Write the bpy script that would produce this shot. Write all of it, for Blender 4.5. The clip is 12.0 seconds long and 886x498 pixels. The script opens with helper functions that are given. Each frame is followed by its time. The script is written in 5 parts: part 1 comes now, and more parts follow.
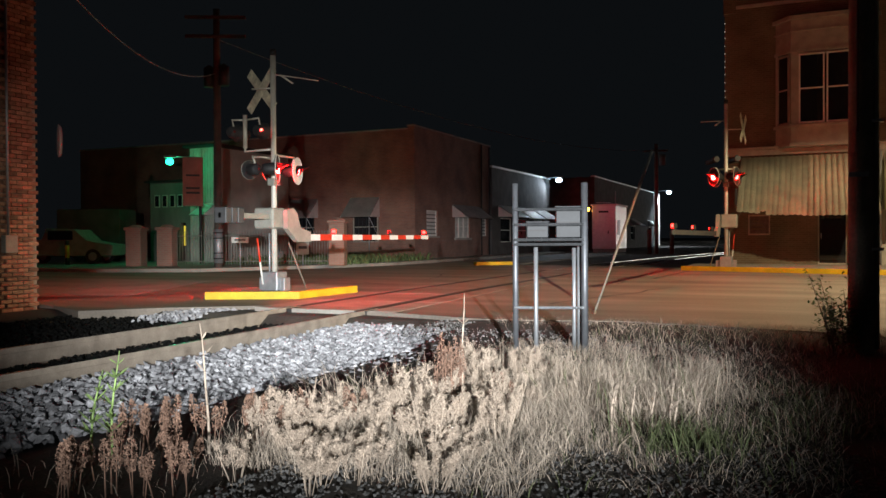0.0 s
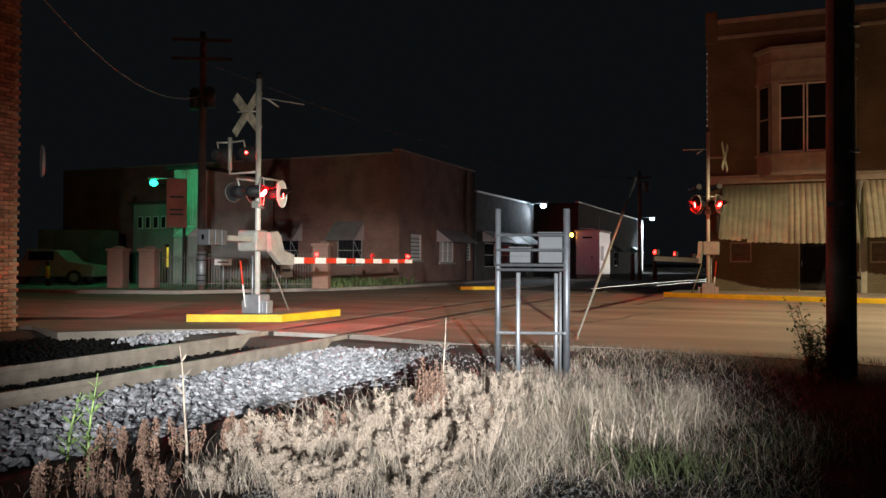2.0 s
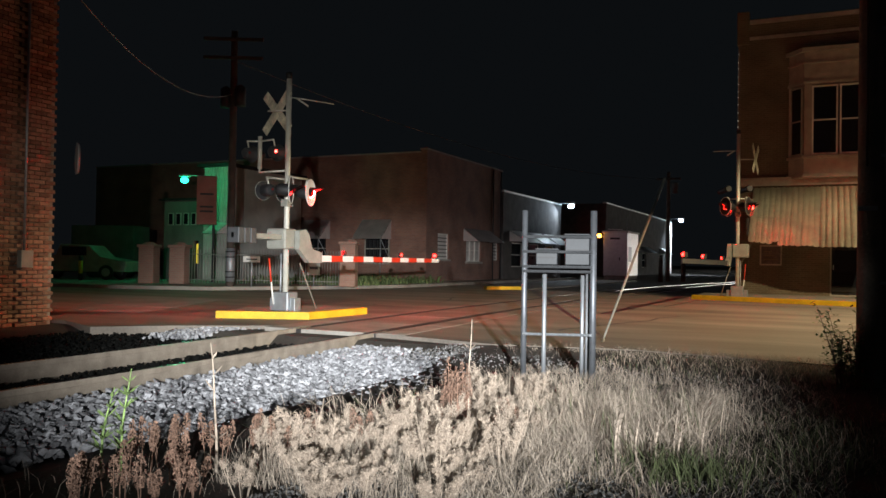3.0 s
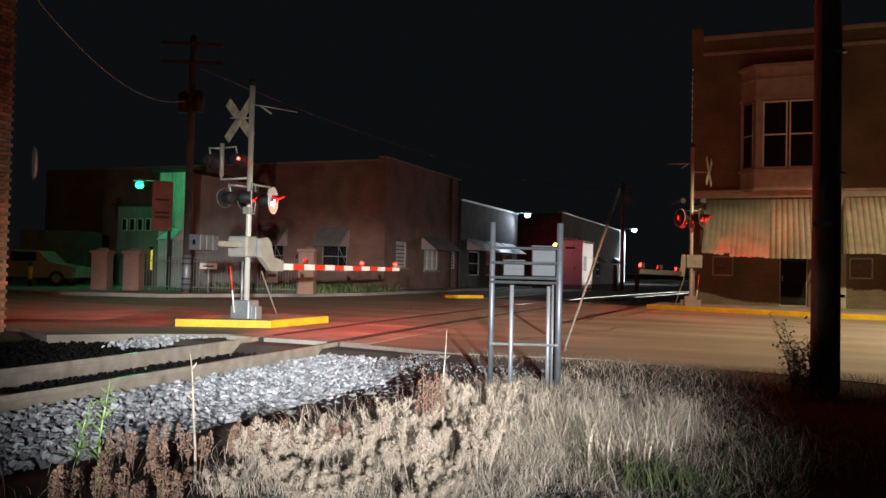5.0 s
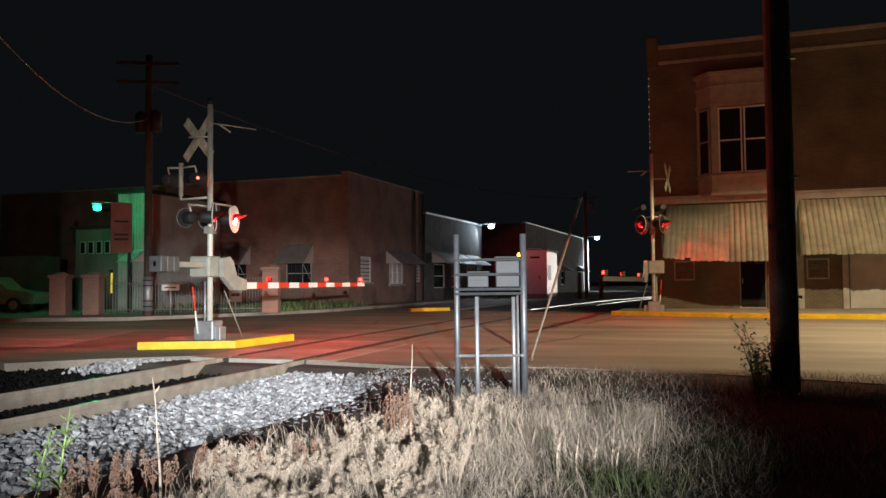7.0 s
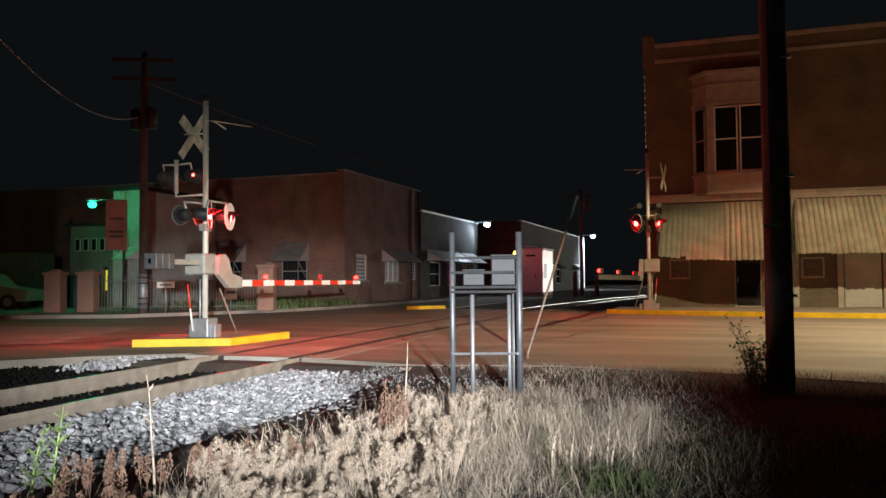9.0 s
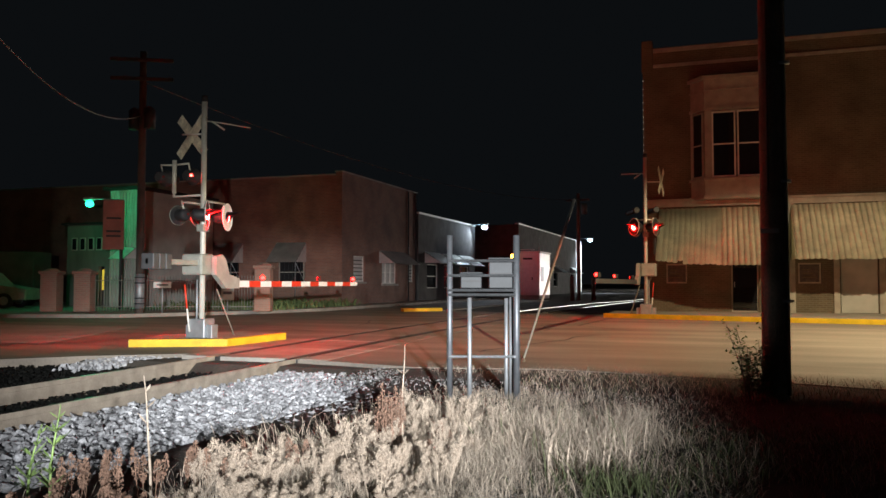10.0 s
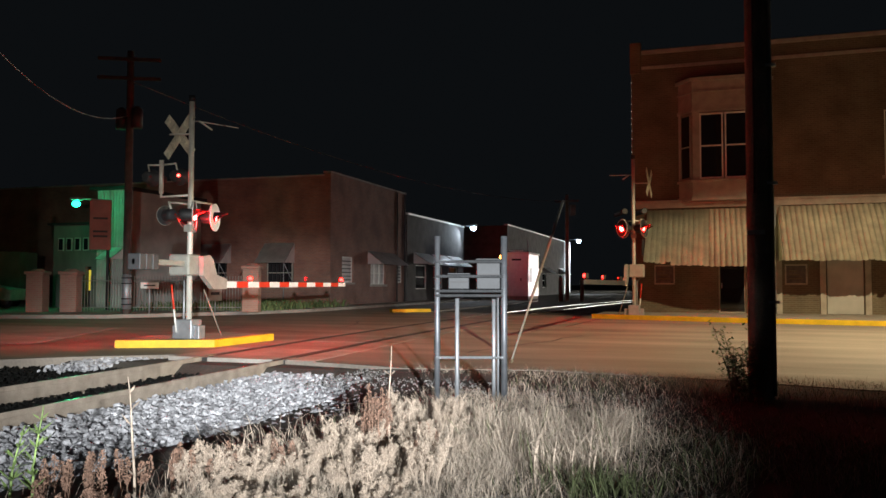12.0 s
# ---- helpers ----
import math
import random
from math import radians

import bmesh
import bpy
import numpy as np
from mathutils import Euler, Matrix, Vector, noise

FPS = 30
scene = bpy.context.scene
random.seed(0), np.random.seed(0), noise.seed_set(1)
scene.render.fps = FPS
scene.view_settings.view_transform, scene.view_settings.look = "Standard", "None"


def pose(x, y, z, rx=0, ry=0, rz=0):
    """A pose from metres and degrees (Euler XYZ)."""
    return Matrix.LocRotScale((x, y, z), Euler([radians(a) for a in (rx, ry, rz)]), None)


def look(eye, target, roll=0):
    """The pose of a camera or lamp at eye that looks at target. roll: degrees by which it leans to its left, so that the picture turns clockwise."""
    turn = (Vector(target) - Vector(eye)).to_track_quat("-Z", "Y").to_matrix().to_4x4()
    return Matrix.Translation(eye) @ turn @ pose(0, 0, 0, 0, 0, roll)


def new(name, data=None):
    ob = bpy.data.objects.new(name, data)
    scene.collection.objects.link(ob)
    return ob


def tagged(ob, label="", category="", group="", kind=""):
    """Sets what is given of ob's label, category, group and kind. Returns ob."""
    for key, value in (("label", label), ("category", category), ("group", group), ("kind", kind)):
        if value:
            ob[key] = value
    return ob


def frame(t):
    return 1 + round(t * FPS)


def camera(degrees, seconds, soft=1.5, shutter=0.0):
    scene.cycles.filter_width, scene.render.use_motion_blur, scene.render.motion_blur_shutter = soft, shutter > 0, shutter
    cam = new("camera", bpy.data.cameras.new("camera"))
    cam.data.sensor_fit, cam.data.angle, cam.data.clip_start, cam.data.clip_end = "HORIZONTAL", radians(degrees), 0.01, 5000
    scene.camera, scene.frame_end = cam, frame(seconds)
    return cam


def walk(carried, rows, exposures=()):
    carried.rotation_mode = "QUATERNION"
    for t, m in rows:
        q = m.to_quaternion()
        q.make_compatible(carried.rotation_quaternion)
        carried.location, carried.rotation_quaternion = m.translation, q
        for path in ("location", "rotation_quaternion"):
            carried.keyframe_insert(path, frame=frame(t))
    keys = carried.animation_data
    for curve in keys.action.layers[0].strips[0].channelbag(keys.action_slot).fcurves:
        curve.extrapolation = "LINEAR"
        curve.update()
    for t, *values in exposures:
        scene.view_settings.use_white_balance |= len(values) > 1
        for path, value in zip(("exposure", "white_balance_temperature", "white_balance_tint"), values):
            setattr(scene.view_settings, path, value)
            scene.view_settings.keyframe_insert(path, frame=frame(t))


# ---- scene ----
cam = camera(57.04, 12.0)
PATH = [
    (0, pose(0.025, 0.206, 1.145, 89.29, 0.34, 24.26)),
    (0.5, pose(0.026, 0.198, 1.142, 89.72, 0.27, 23.79)),
    (1, pose(0.026, 0.190, 1.145, 90.28, 0.17, 23.35)),
    (1.5, pose(0.029, 0.190, 1.142, 90.58, 0.14, 23.04)),
    (2, pose(0.051, 0.188, 1.148, 90.99, -0.22, 23.17)),
    (2.5, pose(0.088, 0.188, 1.146, 90.96, -0.73, 24.58)),
    (2.7, pose(0.084, 0.175, 1.152, 90.90, -0.89, 25.04)),
    (4.3, pose(-0.026, -0.001, 1.196, 91.06, -1.05, 23.79)),
    (4.5, pose(-0.031, -0.008, 1.197, 91.19, -1.09, 23.07)),
    (5, pose(-0.025, -0.007, 1.192, 91.50, -1.29, 21.89)),
    (5.5, pose(-0.016, -0.001, 1.194, 91.81, -1.31, 21.06)),
    (6, pose(-0.014, -0.005, 1.195, 91.96, -0.91, 20.25)),
    (6.5, pose(-0.007, -0.009, 1.198, 92.23, -0.04, 19.67)),
    (7, pose(-0.007, -0.012, 1.197, 92.42, 0.58, 19.49)),
    (9, pose(-0.009, -0.002, 1.196, 92.28, 0.45, 19.19)),
    (9.5, pose(-0.013, -0.009, 1.197, 92.43, 0.17, 19.17)),
    (10, pose(-0.013, -0.011, 1.200, 92.44, -0.04, 18.97)),
    (10.5, pose(-0.008, -0.013, 1.203, 92.41, -0.19, 18.62)),
    (11, pose(0.001, -0.007, 1.203, 92.34, -0.13, 18.47)),
    (11.5, pose(0.003, -0.005, 1.198, 92.49, -0.14, 18.34)),
    (12, pose(0.000, 0.000, 1.200, 92.50, -0.10, 18.20)),
]
walk(cam, PATH)
scene.view_settings.exposure = 2.3

# ---- light: a night street ----
world = bpy.data.worlds.new("night")
scene.world = world
world.use_nodes = True
world.node_tree.nodes["Background"].inputs[0].default_value = (0.66, 0.8, 0.95, 1)
world.node_tree.nodes["Background"].inputs[1].default_value = 0.0011


def lamp(name, kind, place, target, watts, colour, size=0.1, cone=0, blend=0.5, flat=1.0):
    data = bpy.data.lights.new(name, kind)
    data.energy, data.color = watts, colour
    if kind == "SPOT":
        data.spot_size, data.spot_blend, data.shadow_soft_size = radians(cone), blend, size
    elif kind == "POINT":
        data.shadow_soft_size = size
    ob = new(name, data)
    ob.matrix_world = look(place, target) @ Matrix.Diagonal((1, flat, 1, 1))
    return ob


# low beams of a car standing some way behind, set higher than its lamps; the second spot is added fill for the mast and
# left road
lamp("headlight", "SPOT", (4.9, -7.6, 2.15), (-5.1, 9.75, 0.78), 8900, (0.91, 0.94, 0.96), 0.09, 31.5, 1.0, 0.42)
lamp("headlight_fill", "SPOT", (4.2, -7.9, 1.9), (-11.0, 14.6, 2.3), 1500, (1.0, 0.96, 0.86), 0.09, 24, 1.0, 0.62)
# sodium street lamp over the side street, cut off above
lamp("sodium_light", "SPOT", (6.6, 19.9, 8.0), (6.2, 20.1, 0), 1400, (1.0, 0.80, 0.47), 0.06, 150, 0.16)
# mercury lamp at the depot, two floodlights on the store walls
lamp("mercury_light", "POINT", (-25.75, 28.1, 4.62), (0, 0, 0), 15, (0.04, 1.0, 0.36), 0.12)
lamp("flood_light", "SPOT", (-17.75, 60.9, 5.55), (-17.6, 55.0, 0), 105, (0.72, 0.86, 1.0), 0.1, 122, 0.5)
lamp("flood_light", "SPOT", (-17.0, 111.0, 7.2), (-18.4, 110, 0), 900, (0.75, 0.88, 1.0), 0.1, 120, 0.7)

# ---- materials ----
def mat(name, colour, rough=0.8, metal=0.0, var=0.25, scale=4.0, bump=0.2, bscale=40.0, per="none", spec=0.5, tint=None, stretch=None):
    """A surface with variation at two scales and fine relief."""
    m = bpy.data.materials.new(name)
    m.use_nodes = True
    nt = m.node_tree
    b = nt.nodes["Principled BSDF"]
    b.inputs["Roughness"].default_value, b.inputs["Metallic"].default_value = rough, metal
    b.inputs["Specular IOR Level"].default_value = spec
    tc = nt.nodes.new("ShaderNodeTexCoord")
    n1 = nt.nodes.new("ShaderNodeTexNoise")
    n1.inputs["Scale"].default_value, n1.inputs["Detail"].default_value = scale, 6
    n2 = nt.nodes.new("ShaderNodeTexNoise")
    n2.inputs["Scale"].default_value, n2.inputs["Detail"].default_value = bscale, 4
    for n in (n1, n2):
        nt.links.new(tc.outputs["Object"], n.inputs["Vector"])
    if stretch:   # wear drawn out along one direction
        mp = nt.nodes.new("ShaderNodeMapping")
        mp.inputs["Scale"].default_value = stretch
        nt.links.new(tc.outputs["Object"], mp.inputs["Vector"]), nt.links.new(mp.outputs["Vector"], n1.inputs["Vector"])
    ramp = nt.nodes.new("ShaderNodeValToRGB")
    dark = tint or [c * (1 - var) for c in colour]
    ramp.color_ramp.elements[0].position, ramp.color_ramp.elements[1].position = 0.32, 0.68
    ramp.color_ramp.elements[0].color = (*dark, 1)
    ramp.color_ramp.elements[1].color = (*[min(1, c * (1 + var * 0.5)) for c in colour], 1)
    nt.links.new(n1.outputs["Fac"], ramp.inputs["Fac"])
    fine = nt.nodes.new("ShaderNodeMapRange")
    fine.inputs["To Min"].default_value, fine.inputs["To Max"].default_value = 1 - var, 1 + var
    nt.links.new(n2.outputs["Fac"], fine.inputs["Value"])
    mul = nt.nodes.new("ShaderNodeVectorMath")
    mul.operation = "SCALE"
    nt.links.new(ramp.outputs["Color"], mul.inputs[0])
    last = fine.outputs["Result"]
    if per != "none":
        src = nt.nodes.new("ShaderNodeObjectInfo" if per == "object" else "ShaderNodeNewGeometry")
        rng = nt.nodes.new("ShaderNodeMapRange")
        rng.inputs["To Min"].default_value, rng.inputs["To Max"].default_value = 0.55, 1.35
        nt.links.new(src.outputs["Random" if per == "object" else "Random Per Island"], rng.inputs["Value"])
        mm = nt.nodes.new("ShaderNodeMath")
        mm.operation = "MULTIPLY"
        nt.links.new(last, mm.inputs[0]), nt.links.new(rng.outputs["Result"], mm.inputs[1])
        last = mm.outputs["Value"]
    nt.links.new(last, mul.inputs["Scale"])
    nt.links.new(mul.outputs["Vector"], b.inputs["Base Color"])
    if bump:
        bp = nt.nodes.new("ShaderNodeBump")
        bp.inputs["Strength"].default_value, bp.inputs["Distance"].default_value = bump, 0.02
        nt.links.new(n2.outputs["Fac"], bp.inputs["Height"])
        nt.links.new(bp.outputs["Normal"], b.inputs["Normal"])
    return m


def glow(name, colour, strength):
    m = bpy.data.materials.new(name)
    m.use_nodes = True
    b = m.node_tree.nodes["Principled BSDF"]
    b.inputs["Base Color"].default_value = (*[min(1, c * 0.5) for c in colour], 1)
    b.inputs["Emission Color"].default_value = (*colour, 1)
    b.inputs["Emission Strength"].default_value = strength
    return m


def brick_mat(name, c1, c2, mortar, scale=1.0, wear=0.35):
    """Brickwork too far off to pick apart: courses of 75 mm with recessed joints."""
    m = bpy.data.materials.new(name)
    m.use_nodes = True
    nt = m.node_tree
    b = nt.nodes["Principled BSDF"]
    b.inputs["Roughness"].default_value = 0.9
    tc = nt.nodes.new("ShaderNodeTexCoord")
    sep = nt.nodes.new("ShaderNodeSeparateXYZ")
    add = nt.nodes.new("ShaderNodeMath")
    com = nt.nodes.new("ShaderNodeCombineXYZ")
    nt.links.new(tc.outputs["Object"], sep.inputs[0])
    nt.links.new(sep.outputs["X"], add.inputs[0]), nt.links.new(sep.outputs["Y"], add.inputs[1])
    nt.links.new(add.outputs["Value"], com.inputs["X"]), nt.links.new(sep.outputs["Z"], com.inputs["Y"])
    br = nt.nodes.new("ShaderNodeTexBrick")
    br.inputs["Scale"].default_value = 1
    br.inputs["Brick Width"].default_value, br.inputs["Row Height"].default_value = 0.225 * scale, 0.075 * scale
    br.inputs["Mortar Size"].default_value = 0.012 * scale
    br.inputs["Color1"].default_value, br.inputs["Color2"].default_value = (*c1, 1), (*c2, 1)
    br.inputs["Mortar"].default_value = (*mortar, 1)
    nt.links.new(com.outputs["Vector"], br.inputs["Vector"])
    n = nt.nodes.new("ShaderNodeTexNoise")
    n.inputs["Scale"].default_value, n.inputs["Detail"].default_value = 0.9, 8
    nt.links.new(tc.outputs["Object"], n.inputs["Vector"])
    rng = nt.nodes.new("ShaderNodeMapRange")
    rng.inputs["From Min"].default_value, rng.inputs["From Max"].default_value = 0.3, 0.7
    rng.inputs["To Min"].default_value, rng.inputs["To Max"].default_value = 1 - wear, 1 + wear * 0.4
    nt.links.new(n.outputs["Fac"], rng.inputs["Value"])
    mul = nt.nodes.new("ShaderNodeVectorMath")
    mul.operation = "SCALE"
    nt.links.new(br.outputs["Color"], mul.inputs[0]), nt.links.new(rng.outputs["Result"], mul.inputs["Scale"])
    nt.links.new(mul.outputs["Vector"], b.inputs["Base Color"])
    bp = nt.nodes.new("ShaderNodeBump")
    bp.inputs["Strength"].default_value, bp.inputs["Distance"].default_value = 0.6, 0.01
    bp.invert = True
    nt.links.new(br.outputs["Fac"], bp.inputs["Height"]), nt.links.new(bp.outputs["Normal"], b.inputs["Normal"])
    return m


M_DIRT = mat("dirt", (0.06, 0.052, 0.042), 0.95, 0, 0.5, 1.2, 0.6, 30)
M_ROAD = mat("worn_asphalt", (0.245, 0.21, 0.175), 0.75, 0, 0.36, 0.9, 0.35, 30, stretch=(0.22, 1.0, 1.0))
M_TARGROOVE = mat("tar_and_groove_dark", (0.028, 0.026, 0.025), 0.6, 0, 0.3, 5, 0.1, 40)
M_CONC = mat("concrete", (0.36, 0.33, 0.29), 0.85, 0, 0.25, 1.5, 0.25, 35)
M_PATCH = mat("old_concrete", (0.33, 0.29, 0.26), 0.85, 0, 0.2, 1.1, 0.25, 35)
M_YELLOW = mat("yellow_paint", (0.78, 0.52, 0.02), 0.6, 0, 0.22, 3, 0.15, 40)
M_STONE = mat("ballast_stone", (0.45, 0.45, 0.47), 0.9, 0, 0.45, 14, 0.3, 60, per="island")
M_DARKBED = mat("near_black_stone", (0.010, 0.010, 0.009), 0.9, 0, 0.4, 14, 0.3, 60, per="island", spec=0.15)
M_RAIL = mat("rusty_rail", (0.37, 0.31, 0.245), 0.75, 0.1, 0.25, 6, 0.2, 60)
M_RAILTOP = mat("polished_rail", (0.45, 0.44, 0.42), 0.25, 1.0, 0.1, 8, 0.03, 80)
M_TIE = mat("creosoted_wood", (0.05, 0.04, 0.032), 0.9, 0, 0.4, 5, 0.4, 50)
M_GALV = mat("galvanised_steel", (0.40, 0.42, 0.44), 0.55, 0.7, 0.15, 8, 0.05, 60)
M_ALU = mat("weathered_aluminium", (0.68, 0.67, 0.60), 0.5, 0.25, 0.15, 5, 0.05, 50)
M_PAINTGREY = mat("grey_paint", (0.31, 0.31, 0.275), 0.6, 0.1, 0.2, 4, 0.08, 40)
M_OLDSTEEL = mat("dull_galvanised_post", (0.17, 0.18, 0.195), 0.5, 0.6, 0.2, 8, 0.06, 60)
# plain dark rail head, for the length that crosses the street
M_RAILDARK = mat("dark_rail_head", (0.045, 0.04, 0.036), 0.6, 0.3, 0.3, 8, 0.08, 60)
M_RAILSHINE = mat("glinting_rail_steel", (0.42, 0.42, 0.41), 0.32, 0.95, 0.1, 8, 0.03, 80)
M_BOXGREY = mat("darkened_grey", (0.034, 0.037, 0.041), 0.6, 0.1, 0.2, 4, 0.08, 40)
M_DARKSTEEL = mat("dull_darkened_steel", (0.10, 0.104, 0.11), 0.6, 0.5, 0.2, 6, 0.08, 50)
M_WHITE = mat("white_paint", (0.72, 0.71, 0.66), 0.6, 0, 0.15, 4, 0.08, 40)
# white dimmed, yellowed and mottled in colour for the patchy light up there
M_DIMWHITE = mat("dim_mottled_white", (0.60, 0.57, 0.44), 0.7, 0, 0.55, 5, 0.1, 30)
M_REFLECT = mat("white_sheeting", (0.8, 0.8, 0.78), 0.4, 0, 0.1, 4, 0.03, 40)
M_REDSTRIPE = mat("red_sheeting", (0.62, 0.045, 0.02), 0.4, 0, 0.1, 4, 0.03, 40)
M_BLACK = mat("black_paint", (0.02, 0.02, 0.022), 0.6, 0, 0.2, 5, 0.05, 40)
M_WOOD = mat("weathered_pole_wood", (0.22, 0.19, 0.15), 0.9, 0, 0.35, 3, 0.5, 30)
M_WOODDARK = mat("dark_creosoted_pole", (0.07, 0.055, 0.045), 0.9, 0, 0.35, 3, 0.5, 30)
M_TRIM = mat("painted_trim", (0.36, 0.33, 0.28), 0.7, 0, 0.2, 3, 0.1, 40)
M_AWNING = mat("corrugated_metal", (0.70, 0.67, 0.53), 0.6, 0.1, 0.2, 2.0, 0.08, 30)
M_TIN = mat("tin_awning", (0.52, 0.47, 0.45), 0.6, 0.15, 0.2, 2.0, 0.08, 30)
M_GLASS = mat("dark_window_glass", (0.012, 0.013, 0.016), 0.02, 0, 0.2, 1, 0.0, 10, spec=0.6)
M_BLIND = mat("white_blind", (0.62, 0.6, 0.57), 0.8, 0, 0.15, 3, 0.1, 40)
M_SIDING = mat("white_siding", (0.42, 0.42, 0.39), 0.7, 0, 0.2, 1.5, 0.1, 40)
# pale siding darkened in colour, as little of the mercury light reaches the shed
M_DIMSIDING = mat("dimmed_siding", (0.16, 0.16, 0.145), 0.8, 0, 0.35, 1.2, 0.1, 40, stretch=(1, 1, 0.3))
M_DARKWALL = mat("dark_store_wall", (0.10, 0.092, 0.09), 0.9, 0, 0.3, 1.5, 0.2, 30)
M_POSTER = mat("dark_poster", (0.10, 0.08, 0.07), 0.35, 0, 0.5, 6, 0.0, 40)
M_DRY = mat("dry_grass", (0.49, 0.395, 0.31), 0.9, 0, 0.25, 3, 0.0, 40, per="island")
M_STRAW = mat("bleached_straw", (0.54, 0.45, 0.36), 0.9, 0, 0.25, 3, 0.0, 40, per="island")
M_DRYWEED = mat("dry_dock_seed", (0.25, 0.15, 0.105), 0.9, 0, 0.3, 20, 0.0, 60, per="island")
M_GREEN = mat("green_weed", (0.10, 0.12, 0.05), 0.8, 0, 0.3, 10, 0.0, 60, per="island")
M_TALLGREEN = mat("fresh_green_stem", (0.27, 0.40, 0.13), 0.7, 0, 0.25, 10, 0.0, 60, per="island")
M_FARGREEN = mat("dark_leaves", (0.13, 0.18, 0.065), 0.8, 0, 0.4, 10, 0.0, 60, per="island")
M_RUBBLE = mat("crushed_gravel", (0.13, 0.127, 0.122), 0.95, 0, 0.3, 14, 0.4, 60, per="island")
M_GRIT = mat("street_grit", (0.26, 0.25, 0.24), 0.95, 0, 0.35, 14, 0.4, 60, per="island")
M_BRICK_A = brick_mat("dark_red_brick", (0.24, 0.11, 0.08), (0.31, 0.145, 0.10), (0.26, 0.19, 0.16))
M_BRICK_B = brick_mat("brown_brick", (0.122, 0.095, 0.060), (0.155, 0.122, 0.076), (0.17, 0.15, 0.11))
M_BRICK_C = mat("salmon_brick", (0.36, 0.19, 0.12), 0.9, 0, 0.3, 12, 0.4, 50, per="object")
M_MORTAR = mat("mortar", (0.34, 0.30, 0.25), 0.95, 0, 0.2, 6, 0.4, 50)
M_PILLAR = brick_mat("pillar_brick", (0.36, 0.20, 0.15), (0.42, 0.24, 0.18), (0.36, 0.28, 0.22), 1.0, 0.2)
G_RED = glow("lit_red_lens", (1.0, 0.005, 0.005), 720)
G_REDFAR = glow("lit_far_lens", (1.0, 0.004, 0.003), 260)
G_REDBACK = glow("lit_back_lens", (1.0, 0.002, 0.0016), 480)
G_REDSIDE = glow("lit_side_lamp", (1.0, 0.004, 0.004), 900)
G_REDBEAM = glow("hut_beam_lens", (1.0, 0.008, 0.012), 9500)
G_REDSHOP = glow("lit_shop_lens", (1.0, 0.002, 0.0016), 170)
G_REDSMALL = glow("lit_red_lamp", (1.0, 0.0009, 0.0007), 90)
G_REDDIM = glow("lit_side_lens", (1.0, 0.02, 0.015), 12)
G_GREEN = glow("mercury_glass", (0.01, 1.0, 0.42), 3)
G_WHITE = glow("flood_glass", (0.55, 0.8, 1.0), 7)
G_AMBER = glow("amber_glass", (1.0, 0.36, 0.03), 5)
G_YELLOW = glow("lit_doorway", (1.0, 0.75, 0.08), 0.12)
G_TINY = glow("tiny_bulb", (1.0, 0.9, 0.75), 0.15)
G_HEAD = glow("train_headlight", (1.0, 0.95, 0.85), 26000)
M_DARKRED = mat("unlit_red_lens", (0.16, 0.02, 0.015), 0.2, 0, 0.1, 5, 0.0, 40)


# ---- mesh helpers ----
def box(bm, x0, x1, y0, y1, z0, z1, mi=0):
    v = [bm.verts.new((x, y, z)) for z in (z0, z1) for x, y in ((x0, y0), (x1, y0), (x1, y1), (x0, y1))]
    for q in ((3, 2, 1, 0), (4, 5, 6, 7), (0, 1, 5, 4), (1, 2, 6, 5), (2, 3, 7, 6), (3, 0, 4, 7)):
        bm.faces.new([v[i] for i in q]).material_index = mi


def rod(bm, a, b, r, r2=None, seg=10, mi=0, smooth=True):
    """A capped, tapered rod from a to b."""
    a, b = Vector(a), Vector(b)
    r2 = r if r2 is None else r2
    q = (b - a).to_track_quat("Z", "Y")
    rings = [[bm.verts.new(c + q @ Vector((rr * math.cos(k * math.tau / seg), rr * math.sin(k * math.tau / seg), 0)))
              for k in range(seg)] for c, rr in ((a, r), (b, r2))]
    for k in range(seg):
        f = bm.faces.new((rings[0][k], rings[0][(k + 1) % seg], rings[1][(k + 1) % seg], rings[1][k]))
        f.smooth, f.material_index = smooth, mi
    bm.faces.new(rings[0][::-1]).material_index = mi
    bm.faces.new(rings[1]).material_index = mi


def pipe(bm, pts, r, seg=8):
    """One bent tube through the points, capped at its ends."""
    pts = [Vector(p) for p in pts]
    rings = []
    side = None
    for k, p in enumerate(pts):
        t = (pts[min(k + 1, len(pts) - 1)] - pts[max(k - 1, 0)]).normalized()
        if side is None:
            side = t.orthogonal().normalized()
        side = (side - t * side.dot(t)).normalized()
        up = t.cross(side)
        rings.append([bm.verts.new(p + (side * math.cos(a) + up * math.sin(a)) * r) for a in [n * math.tau / seg for n in range(seg)]])
    for a, b in zip(rings, rings[1:]):
        for n in range(seg):
            bm.faces.new((a[n], a[(n + 1) % seg], b[(n + 1) % seg], b[n])).smooth = True
    bm.faces.new(rings[0][::-1])
    bm.faces.new(rings[-1])


def slab(bm, pts, z0, z1, mi=0):
    """A flat polygon with thickness."""
    lo = [bm.verts.new((x, y, z0)) for x, y in pts]
    hi = [bm.verts.new((x, y, z1)) for x, y in pts]
    n = len(pts)
    bm.faces.new(hi).material_index = mi
    bm.faces.new(lo[::-1]).material_index = mi
    for k in range(n):
        bm.faces.new((lo[k], lo[(k + 1) % n], hi[(k + 1) % n], hi[k])).material_index = mi


def bevelled(bm, w=0.01):
    bmesh.ops.bevel(bm, geom=bm.edges[:], offset=w, segments=1, affect="EDGES", profile=0.7)


